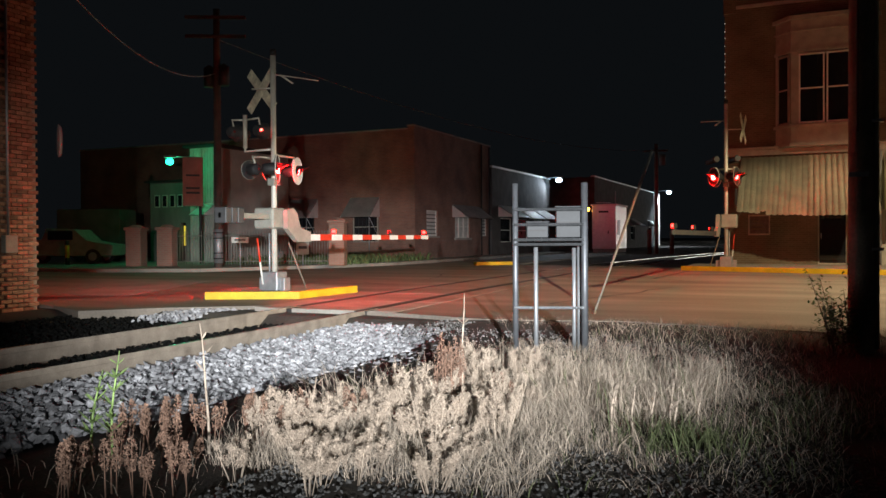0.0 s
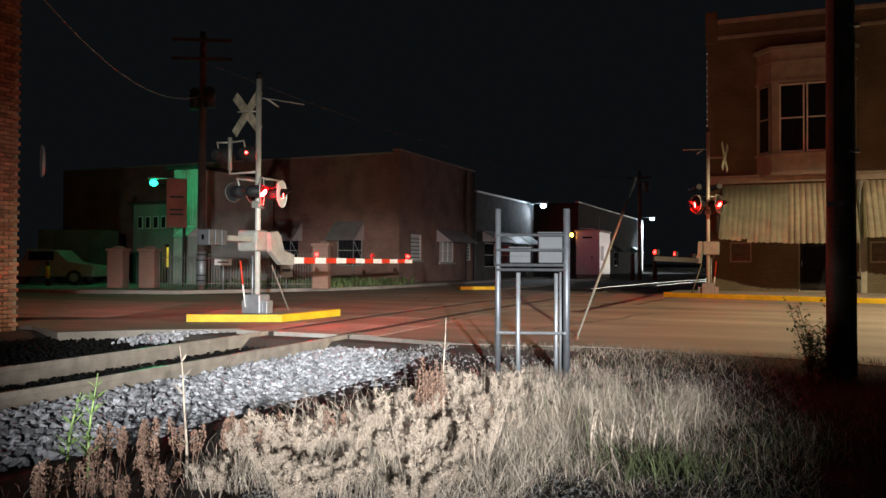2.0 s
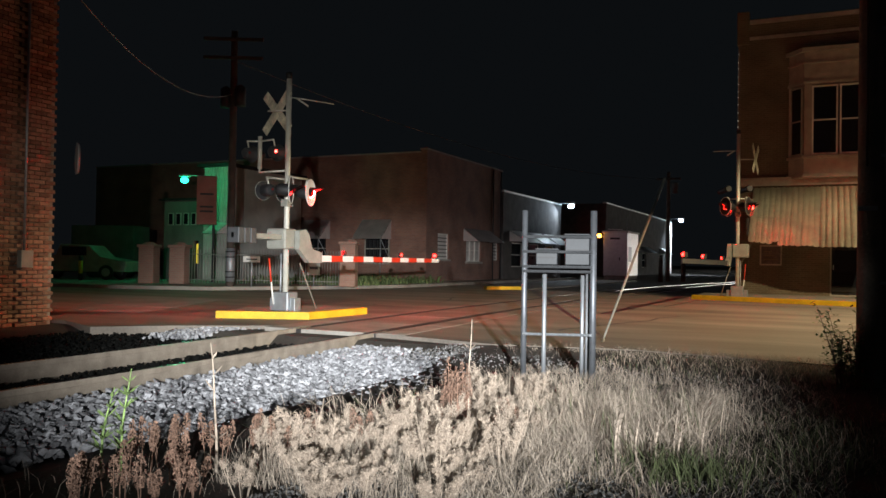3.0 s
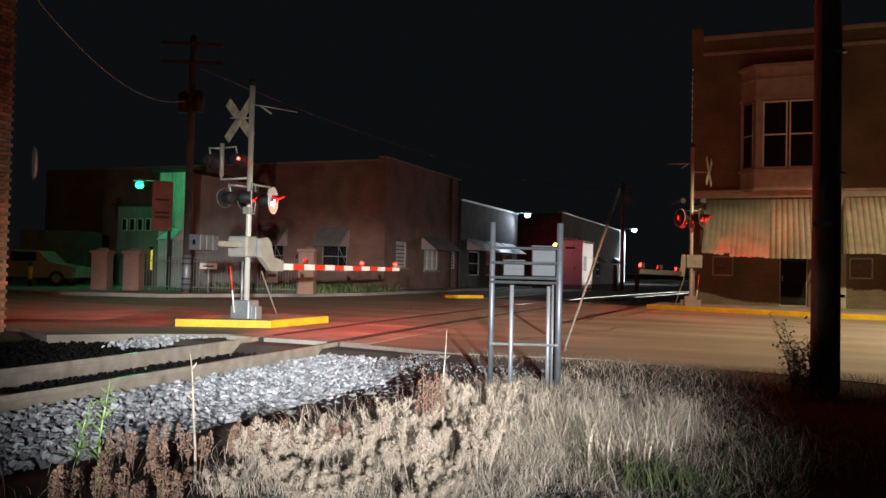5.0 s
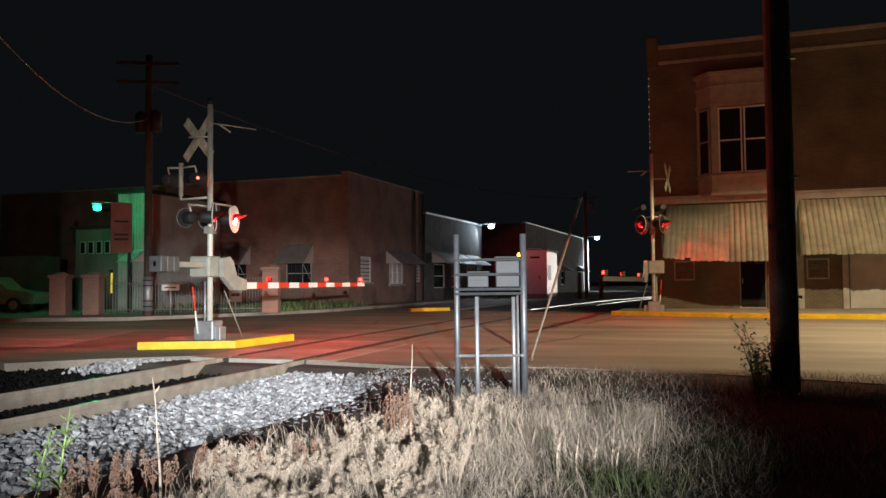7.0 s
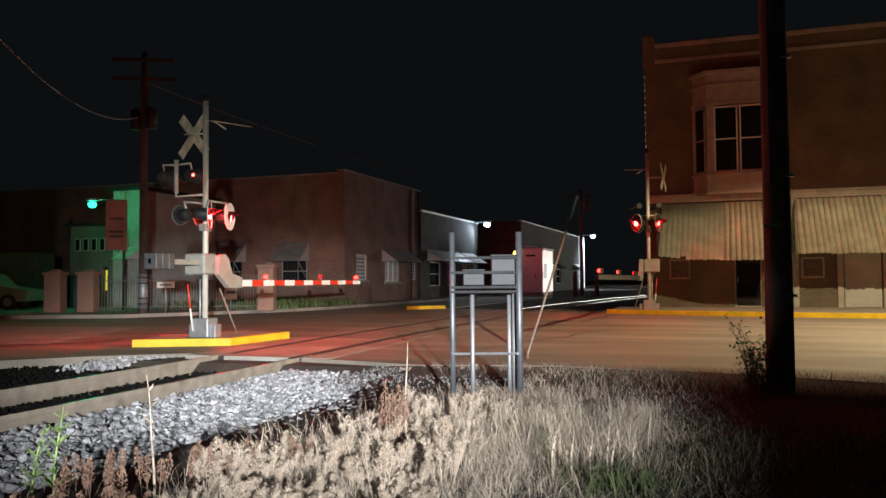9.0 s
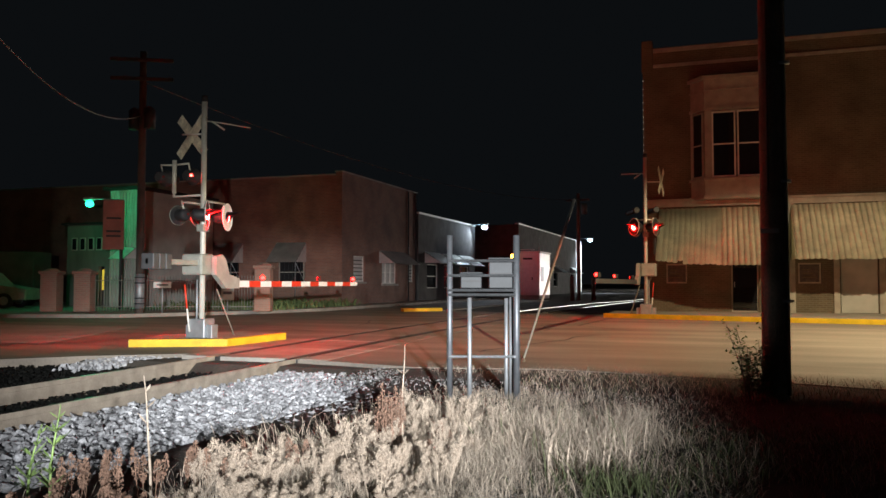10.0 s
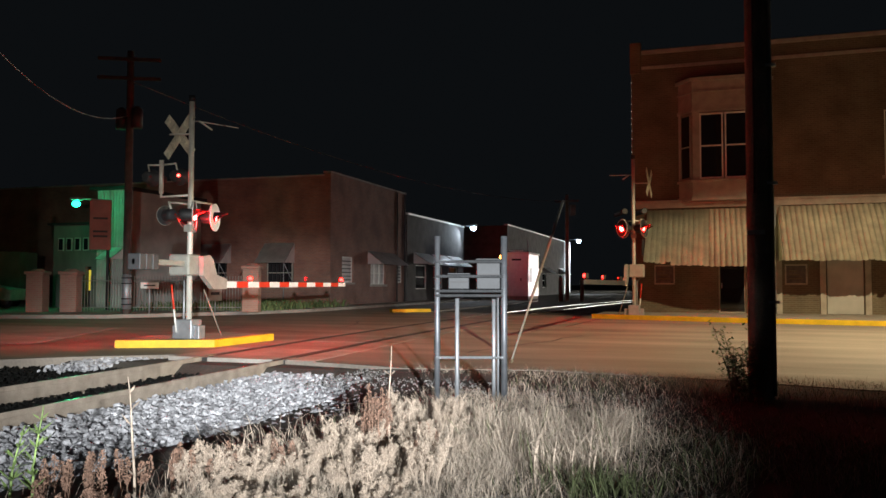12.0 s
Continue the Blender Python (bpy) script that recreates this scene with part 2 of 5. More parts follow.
def part(name, bm, material, parent=None, label="", m=None):
    """Links a bmesh as one mesh object, as a thing or under its parent."""
    bmesh.ops.recalc_face_normals(bm, faces=bm.faces[:])
    me = bpy.data.meshes.new(name)
    bm.to_mesh(me)
    bm.free()
    for x in material if isinstance(material, (list, tuple)) else (material,):
        me.materials.append(x)
    ob = new(name, me)
    if parent:
        ob.parent = parent
    if m:
        ob.matrix_basis = m
    if label:
        ob["label"] = label
    return ob


def boxpart(name, dims, material, parent=None, label="", w=0.0, m=None):
    bm = bmesh.new()
    box(bm, *dims)
    if w:
        bevelled(bm, w)
    return part(name, bm, material, parent, label, m)


def rodpart(name, a, b, r, material, parent=None, label="", r2=None, seg=12):
    bm = bmesh.new()
    rod(bm, a, b, r, r2, seg)
    return part(name, bm, material, parent, label)


def thing(name, m, label, category, group="", kind=""):
    ob = new(name)
    ob.matrix_basis = m
    return tagged(ob, label, category, group, kind)


MOVING = []      # lenses that flash: object, first pose, seconds at which each turn begins
# ---- ground, road, kerbs ----
RAIL_PLAN = [(-30, -7.0), (-10, -7.0), (6, -7.03), (11, -7.2), (17, -7.55), (30, -7.85), (40, -7.75), (52, -7.0), (66, -5.4),
             (85, -2.2), (110, 3.0), (150, 13.0), (200, 27.0), (260, 45.0), (340, 70.0)]


def track_x(y):
    """Where the middle of the track lies at y."""
    for (y0, x0), (y1, x1) in zip(RAIL_PLAN, RAIL_PLAN[1:]):
        if y <= y1:
            k = (y - y0) / (y1 - y0)
            return x0 + (x1 - x0) * k
    return RAIL_PLAN[-1][1]


def build_ground():
    bm = bmesh.new()
    xs = [-900, -80, -40, -20, -12, -9, -8.2, -5.9, -5.0, -4.2, -3.4, -2, 0, 2, 6, 20, 60, 900]
    ys = [-300, -20, 0, 3, 5, 7, 9, 10.6, 11.0, 12, 20, 34, 60, 120, 300, 2500]

    def height(x, y):
        if x > -4.5 and 10.3 < y < 13:
            return -0.012
        if y > 10.7 or y < -20:
            return -0.06
        if -9.3 < x < -4.9:
            return -0.30
        if -4.6 < x < -3.2:
            return -0.14
        return -0.06
    grid = [[bm.verts.new((x, y, height(x, y))) for x in xs] for y in ys]
    for j in range(len(ys) - 1):
        for i in range(len(xs) - 1):
            bm.faces.new((grid[j][i], grid[j][i + 1], grid[j + 1][i + 1], grid[j + 1][i]))
    tagged(part("ground", bm, M_DIRT), "dark packed dirt with trampled weeds", "ground", kind="structure")
    bm = bmesh.new()
    slab(bm, [(-90, 10.6), (-12.3, 10.6), (-10.9, 9.9), (-10.0, 10.9), (-8.6, 11.9), (-5.3, 11.3), (-4.2, 11.0), (-2.3, 11.4), (0, 11.0), (1.5, 10.5), (8, 9.6), (90, 9.0),
              (90, 26.0), (6, 26.6), (1, 27.6), (-4.2, 29.5), (-4.3, 32), (-9.6, 33.6), (-12, 34.2), (-12.3, 60), (-16.6, 60), (-16.5, 32), (-17.4, 28.5), (-20, 23.3), (-24, 21.8), (-90, 21.4)],
         -0.2, 0.0)
    tagged(part("road", bm, M_ROAD), "worn pale asphalt crossing street with cracks and patches", "road", kind="structure")
    bm = bmesh.new()
    slab(bm, [(-40, 12.9), (-12.9, 12.9), (-13.6, 14.6), (-40, 14.9)], 0.002, 0.006)
    slab(bm, [(-40, 14.95), (-13.63, 14.65), (-15.4, 18.5), (-40, 18.5)], 0.002, 0.006)
    tagged(part("concrete_patch", bm, M_PATCH), "pale concrete driveway slabs joined to the asphalt street", "pavement", kind="structure")
    # tar seams and wandering cracks
    bm = bmesh.new()
    for k in range(15):
        x, y = random.uniform(-16, -3), random.uniform(12.6, 26)
        a = random.choice((0.0, 0.05, -0.08, 1.5)) + random.uniform(-0.15, 0.15)
        w = random.uniform(0.012, 0.035)
        for _ in range(random.randint(6, 16)):
            if track_x(y) - 1.5 < x < track_x(y) + 1.5 or not (12.6 < y < 26) or (x < -8 and y < 17.3):
                break
            nx, ny = x + math.cos(a) * 0.35, y + math.sin(a) * 0.35
            px, py = -math.sin(a) * w, math.cos(a) * w
            bm.faces.new([bm.verts.new(q) for q in ((x - px, y - py, 0.004), (nx - px, ny - py, 0.004), (nx + px, ny + py, 0.004), (x + px, y + py, 0.004))])
            x, y, a = nx, ny, a + random.uniform(-0.3, 0.3)
    slab(bm, [(-3.95, 23.26), (-3.71, 28.95), (-3.76, 29.40), (-4.00, 23.48)], 0.002, 0.005)
    tagged(part("tar_seams", bm, M_TARGROOVE), "dark tar seams and cracks across the asphalt", "road crack", kind="stuff")
    # far pavement at the brick store and the depot
    bm = bmesh.new()
    slab(bm, [(-90, 21.6), (-24, 22.0), (-20.1, 23.5), (-17.6, 28.6), (-16.7, 32), (-16.8, 60), (-18.5, 60), (-18.5, 37.8), (-90, 37.8)], -0.1, 0.12)
    tagged(part("pavement_depot", bm, M_CONC), "grey concrete pavement beside the brick store", "pavement", kind="structure")
    bm = bmesh.new()
    slab(bm, [(90, 26.2), (6, 26.8), (1.1, 27.85), (-4.0, 29.75), (-4.1, 33.0), (90, 33.0)], -0.1, 0.13)
    tagged(part("pavement_shop", bm, M_CONC), "grey concrete pavement before the shop front", "pavement", kind="structure")
    bm = bmesh.new()
    line = [(60, 26.3), (6, 26.7), (1.05, 27.72), (-4.1, 29.6)]
    for (xa, ya), (xb, yb) in zip(line, line[1:]):
        n = Vector((yb - ya, -(xb - xa), 0)).normalized() * 0.14
        slab(bm, [(xa, ya), (xb, yb), (xb + n.x, yb + n.y), (xa + n.x, ya + n.y)], -0.05, 0.15)
    tagged(part("kerb_yellow", bm, M_YELLOW), "yellow painted concrete kerb along the shop pavement", "kerb", kind="structure")
    bm = bmesh.new()
    slab(bm, [(-13.0, 32.6), (-11.7, 33.9), (-11.9, 34.2), (-13.3, 33.0)], -0.05, 0.14)
    tagged(part("kerb_end", bm, M_YELLOW), "short yellow painted kerb end at the far corner", "kerb", kind="structure")


build_ground()


# ---- railway ----
def build_track():
    tr = thing("railway_track", pose(0, 0, 0), "rusty steel rails on dark ties through a street crossing", "railway track", kind="structure")
    steps = [y for y in range(-30, 41, 2)] + [y for y in range(44, 341, 6)]
    for side in (-0.7525, 0.7525):
        bm = bmesh.new()
        prof = [(-0.07, -0.17), (0.07, -0.17), (0.07, -0.155), (0.032, -0.14), (0.032, -0.045), (0.037, -0.035), (0.037, -0.004), (0.03, 0.003),
                (-0.03, 0.003), (-0.037, -0.004), (-0.037, -0.035), (-0.032, -0.045), (-0.032, -0.14), (-0.07, -0.155)]
        rings = [[bm.verts.new((track_x(y) + side + px, y, pz * 1.4 + 0.004)) for px, pz in prof] for y in steps]
        for y, r0, r1 in zip(steps, rings, rings[1:]):
            # far heads are bright on their sides too, standing in for the train headlight's glint
            top = 2 if 12 <= y < 28 else 3 if y >= 34 else 1
            for k in range(len(prof)):
                f = bm.faces.new((r0[k], r0[(k + 1) % len(prof)], r1[(k + 1) % len(prof)], r1[k]))
                f.material_index = top if k == 7 or (top > 1 and 5 <= k <= 9) else 0
        part("rail", bm, [M_RAIL, M_RAILTOP, M_RAILDARK, M_RAILSHINE], tr)
    bm = bmesh.new()
    box(bm, -1.3, 1.3, -0.11, 0.11, -0.40, -0.24)
    bevelled(bm, 0.012)
    first = part("tie", bm, M_TIE, tr)
    y = -6.0
    first.location = (track_x(y), y, 0)
    while y < 11.0:
        y += 0.52
        o = new("tie", first.data)
        o.parent = tr
        o.location = (track_x(y) + random.uniform(-0.05, 0.05), y, random.uniform(-0.008, 0.008))
        o.rotation_euler[2] = random.uniform(-0.02, 0.02)
    # concrete and timber panels of the crossing
    for y0 in range(0, 8):
        ya, yb = 11.5 + y0 * 2.0, 13.46 + y0 * 2.0
        xa, xb = track_x(ya), track_x(yb)
        for lo, hi, name in ((-0.60, 0.60, "crossing_panel"), (-1.35, -0.86, "side_panel"), (0.86, 1.35, "side_panel")):
            bm = bmesh.new()
            slab(bm, [(xa + lo, ya), (xa + hi, ya), (xb + hi, yb), (xb + lo, yb)], -0.15, 0.006 + random.uniform(0, 0.004))
            part(name, bm, M_ROAD if y0 else M_CONC, tr)
        # strips in the flangeways beside the rails, the open grooves' darkness put into their colour
        for lo, hi in ((-0.86, -0.80), (-0.705, -0.60), (0.60, 0.705), (0.80, 0.86)):
            bm = bmesh.new()
            slab(bm, [(xa + lo, ya), (xa + hi, ya), (xb + hi, yb), (xb + lo, yb)], -0.12, 0.003)
            part("flangeway", bm, M_TARGROOVE, tr)
    return tr


build_track()


def stones(name, places, size, material, label, category):
    """Loose angular stones, one object of many."""
    base = [Vector(v) for v in ((1, 0, -.1), (.3, .9, 0), (-.8, .55, .1), (-.75, -.6, -.1), (.35, -.95, .05), (.1, .1, .8), (-.1, 0, -.7))]
    tri = ((0, 1, 5), (1, 2, 5), (2, 3, 5), (3, 4, 5), (4, 0, 5), (1, 0, 6), (2, 1, 6), (3, 2, 6), (4, 3, 6), (0, 4, 6))
    vs, fs = [], []
    for x, y, z in places:
        q = Euler((random.uniform(-.9, .9), random.uniform(-.9, .9), random.uniform(0, 6.28))).to_matrix()
        s = size * random.uniform(0.55, 1.25)
        k = Vector((random.uniform(.8, 1.3), random.uniform(.7, 1.1), random.uniform(.6, 1.1))) * s
        n = len(vs)
        for v in base:
            w = Vector((v.x * k.x, v.y * k.y, v.z * k.z)) + Vector((random.uniform(-.2, .2), random.uniform(-.2, .2), random.uniform(-.2, .2))) * s
            w = q @ w
            vs.append((x + w.x, y + w.y, z + w.z))
        fs += [tuple(n + i for i in t) for t in tri]
    me = bpy.data.meshes.new(name)
    me.from_pydata(vs, [], fs)
    me.materials.append(material)
    return tagged(new(name, me), label, category, kind="stuff")


def ballast():
    pl = []
    while len(pl) < 11500:
        y = random.uniform(1.0, 11.6)
        edge = 3.2 + 0.18 * math.sin(y * 1.7) + 0.15 * math.sin(y * 4.1) - max(0, 7.2 - y) * 0.30 - max(0, y - 9.6) * 0.45
        u = random.random() ** 0.9 * 1.12
        if u > 0.86 and random.random() < (u - 0.86) * 3.6:
            continue
        if y > 10.9 and random.random() < 0.6:
            continue
        x = track_x(y) + 0.86 + u * (edge - 0.86)
        pl.append((x, y, -0.15 - 0.03 * u + random.uniform(-0.04, 0.03)))
    for _ in range(300):
        y = random.uniform(5.6, 10.5)
        pl.append((track_x(y) + random.uniform(3.1, 3.7), y, -0.17 + random.uniform(-0.04, 0.01)))
    for _ in range(1000):
        y = random.triangular(9.7, 12.2, 11.3)
        w = 1.95 + 0.13 * (12 - y) + 0.12 * math.sin(y * 3)
        pl.append((track_x(y) - random.triangular(w - 0.35, w + 0.5, w), y, -0.07 + random.uniform(-0.05, 0.03)))
    # near-black stones between the rails and out to their left
    dark_bed = []
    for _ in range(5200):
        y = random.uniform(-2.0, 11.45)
        dark_bed.append((track_x(y) + random.uniform(-0.66, 0.66), y, -0.195 + random.uniform(-0.015, 0.012)))
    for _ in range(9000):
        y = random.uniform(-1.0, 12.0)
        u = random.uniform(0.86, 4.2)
        dark_bed.append((track_x(y) - u, y, -0.20 + 0.02 * u + random.uniform(-0.015, 0.012)))
    stones("cinder_bed", dark_bed, 0.034, M_DARKBED, "near-black loose stones filling the track bed", "ballast")
    stones("ballast", pl, 0.045, M_STONE, "light grey crushed stone ballast along the rails", "ballast")
    pl = []
    for _ in range(14000):
        pl.append((random.uniform(-2.6, 2.2), random.uniform(2.2, 5.2), -0.057 + random.uniform(-0.012, 0.012)))
    stones("gravel", pl, 0.012, M_RUBBLE, "fine grey gravel at the edge of the grass", "gravel")
    pl = []
    for _ in range(4200):
        pl.append((random.uniform(-4.9, 0.5), random.triangular(8.8, 11.7, 11.0), -0.05 + random.uniform(-0.012, 0.012)))
    stones("street_grit", pl, 0.014, M_GRIT, "pale loose grit along the street edge", "gravel")


ballast()


# ---- crossing signals ----
FIRST, HALF, PERIOD = 0.305, 0.51, 1.095   # the flash: second lamp lights, how long, and again


def lamp_head(sig, at, face, phase, twist, plate, lit, size=0.305):
    """One flashing lamp: round background, housing, hood and a lens that turns on its upright axis. face: +1 or -1 along x, phase 0 or 1."""
    def spin(bm):
        bmesh.ops.rotate(bm, verts=bm.verts[:], cent=(0, 0, 0), matrix=Matrix.Rotation(0 if face > 0 else math.pi, 3, "Z"))
    bm = bmesh.new()
    seg = 28
    rings = []
    for x, r in ((0.0, size), (0.012, size), (0.012, 0.115), (0.0, 0.115)):
        rings.append([bm.verts.new((x, r * math.cos(k * math.tau / seg), r * math.sin(k * math.tau / seg))) for k in range(seg)])
    for a in range(4):
        for k in range(seg):
            bm.faces.new((rings[a][k], rings[a][(k + 1) % seg], rings[(a + 1) % 4][(k + 1) % seg], rings[(a + 1) % 4][k]))
    spin(bm)
    head = part("lamp_head", bm, plate, sig, "round lamp background plate", m=pose(*at, 0, 0, twist))
    bm = bmesh.new()
    ring_pts = [(0.016, size * math.cos(k * math.tau / 28), size * math.sin(k * math.tau / 28)) for k in range(29)]
    pipe(bm, ring_pts, 0.009, 5)
    spin(bm)
    part("rim", bm, M_REFLECT if face > 0 else M_PAINTGREY, head, "pale rolled rim")
    bm = bmesh.new()
    # open housing behind the plate
    prof = [(0.0, 0.12), (-0.10, 0.135), (-0.24, 0.135), (-0.31, 0.10), (-0.33, 0.0)]
    rr = [[bm.verts.new((x, r * math.cos(k * math.tau / 16), r * math.sin(k * math.tau / 16))) for k in range(16)] for x, r in prof[:-1]]
    tip = bm.verts.new((-0.33, 0, 0))
    for a, b in zip(rr, rr[1:]):
        for k in range(16):
            bm.faces.new((a[k], a[(k + 1) % 16], b[(k + 1) % 16], b[k])).smooth = True
    for k in range(16):
        bm.faces.new((rr[-1][k], rr[-1][(k + 1) % 16], tip))
    spin(bm)
    part("housing", bm, M_BLACK, head, "black lamp housing")
    bm = bmesh.new()
    # hood: the upper half of a tube, cut back below
    a0 = [-0.35 + k * (math.pi + 0.7) / 14 for k in range(15)]
    outer = [(bm.verts.new((0.012, 0.125 * math.cos(a), 0.125 * math.sin(a))),
              bm.verts.new((0.012 + 0.30 * max(0.15, math.sin(max(0, min(math.pi, a)))), 0.125 * math.cos(a), 0.125 * math.sin(a) - 0.02))) for a in a0]
    for p, q in zip(outer, outer[1:]):
        bm.faces.new((p[0], p[1], q[1], q[0])).smooth = True
    bmesh.ops.solidify(bm, geom=bm.faces[:], thickness=0.006)
    spin(bm)
    part("hood", bm, M_BLACK, head, "black lamp hood")
    # side lens, lit while the lamp is lit
    bm = bmesh.new()
    rod(bm, (0, 0, 0.0), (0, 0, 0.034), 0.104, None, 20)
    bmesh.ops.recalc_face_normals(bm, faces=bm.faces[:])
    for f in bm.faces:
        f.material_index = 0 if f.normal.z < -0.5 else 1
    bmesh.ops.rotate(bm, verts=bm.verts[:], cent=(0, 0, 0), matrix=Matrix.Rotation(math.pi / 2, 3, "Y"))
    spin(bm)
    lens = part("lens", bm, [M_DARKRED, lit], head, "round red lamp lens", m=Matrix.Translation((0, 0, 0)))
    # side peep lens on a small shaft
    bm = bmesh.new()
    rod(bm, (-0.33, 0, 0.01), (-0.355, 0, 0.01), 0.026, None, 10)
    for f in bm.faces:
        f.material_index = 1 if f.calc_center_median().x < -0.354 else 0
    spin(bm)
    part("peep_lens", bm, [M_BLACK, M_DARKRED], head)
    MOVING.append((lens, phase))
    return head


def gate_light(sig, at, phase):
    bm = bmesh.new()
    rod(bm, (0, 0, -0.07), (0, 0, -0.035), 0.05, None, 10)
    lamp_body = part("gate_light", bm, M_BLACK, sig, "small red gate arm lamp", m=Matrix.Translation(at))
    bm = bmesh.new()
    bmesh.ops.create_uvsphere(bm, u_segments=12, v_segments=8, radius=0.055)
    for f in bm.faces:
        f.smooth = True
        c = f.calc_center_median()
        f.material_index = 1 if 0.75 * c.x - 0.66 * c.y > 0.015 else 0
    bulb = part("bulb", bm, [M_DARKRED, G_REDSMALL], lamp_body)
    # a dark cover stands behind the lit half
    bm = bmesh.new()
    box(bm, -0.075, -0.06, -0.05, 0.05, -0.06, 0.06)
    part("cover", bm, M_BLACK, lamp_body, m=pose(0, 0, 0, 0, 0, -41))
    return bulb


def beam_lamp(sig, at, bearing, phase):
    """An added lamp seen from behind, its narrow red beam thrown at the signal hut through a hood tube along +y."""
    bm = bmesh.new()
    prof = [(0.0, 0.10), (-0.10, 0.12), (-0.18, 0.09)]
    rr = [[bm.verts.new((r * math.cos(k * math.tau / 16), y, r * math.sin(k * math.tau / 16))) for k in range(16)] for y, r in prof]
    for a, b in zip(rr, rr[1:]):
        for k in range(16):
            bm.faces.new((a[k], a[(k + 1) % 16], b[(k + 1) % 16], b[k])).smooth = True
    bm.faces.new(rr[-1]), bm.faces.new(rr[0][::-1])
    head = part("beam_lamp", bm, M_BOXGREY, sig, "dark grey back of an added lamp that reddens the hut", m=pose(*at, 0, 0, bearing))
    bm = bmesh.new()
    ra = [[bm.verts.new((r * math.cos(k * math.tau / 16), y, r * math.sin(k * math.tau / 16))) for k in range(16)]
          for y, r in ((0.0, 0.083), (1.25, 0.083), (1.25, 0.09), (0.0, 0.09))]
    for a in range(4):
        for k in range(16):
            bm.faces.new((ra[a][k], ra[a][(k + 1) % 16], ra[(a + 1) % 4][(k + 1) % 16], ra[(a + 1) % 4][k]))
    part("hood_tube", bm, M_BLACK, head, "black hood tube")
    bm = bmesh.new()
    rod(bm, (0, -0.01, 0), (0, 0.01, 0), 0.07, None, 16)
    bmesh.ops.recalc_face_normals(bm, faces=bm.faces[:])
    for f in bm.faces:
        f.material_index = 1 if f.normal.y > 0.5 else 0
    MOVING.append((part("lens", bm, [M_DARKRED, G_REDBEAM], head, "round red lamp lens", m=Matrix.Translation((0, 0.10, 0))), phase))


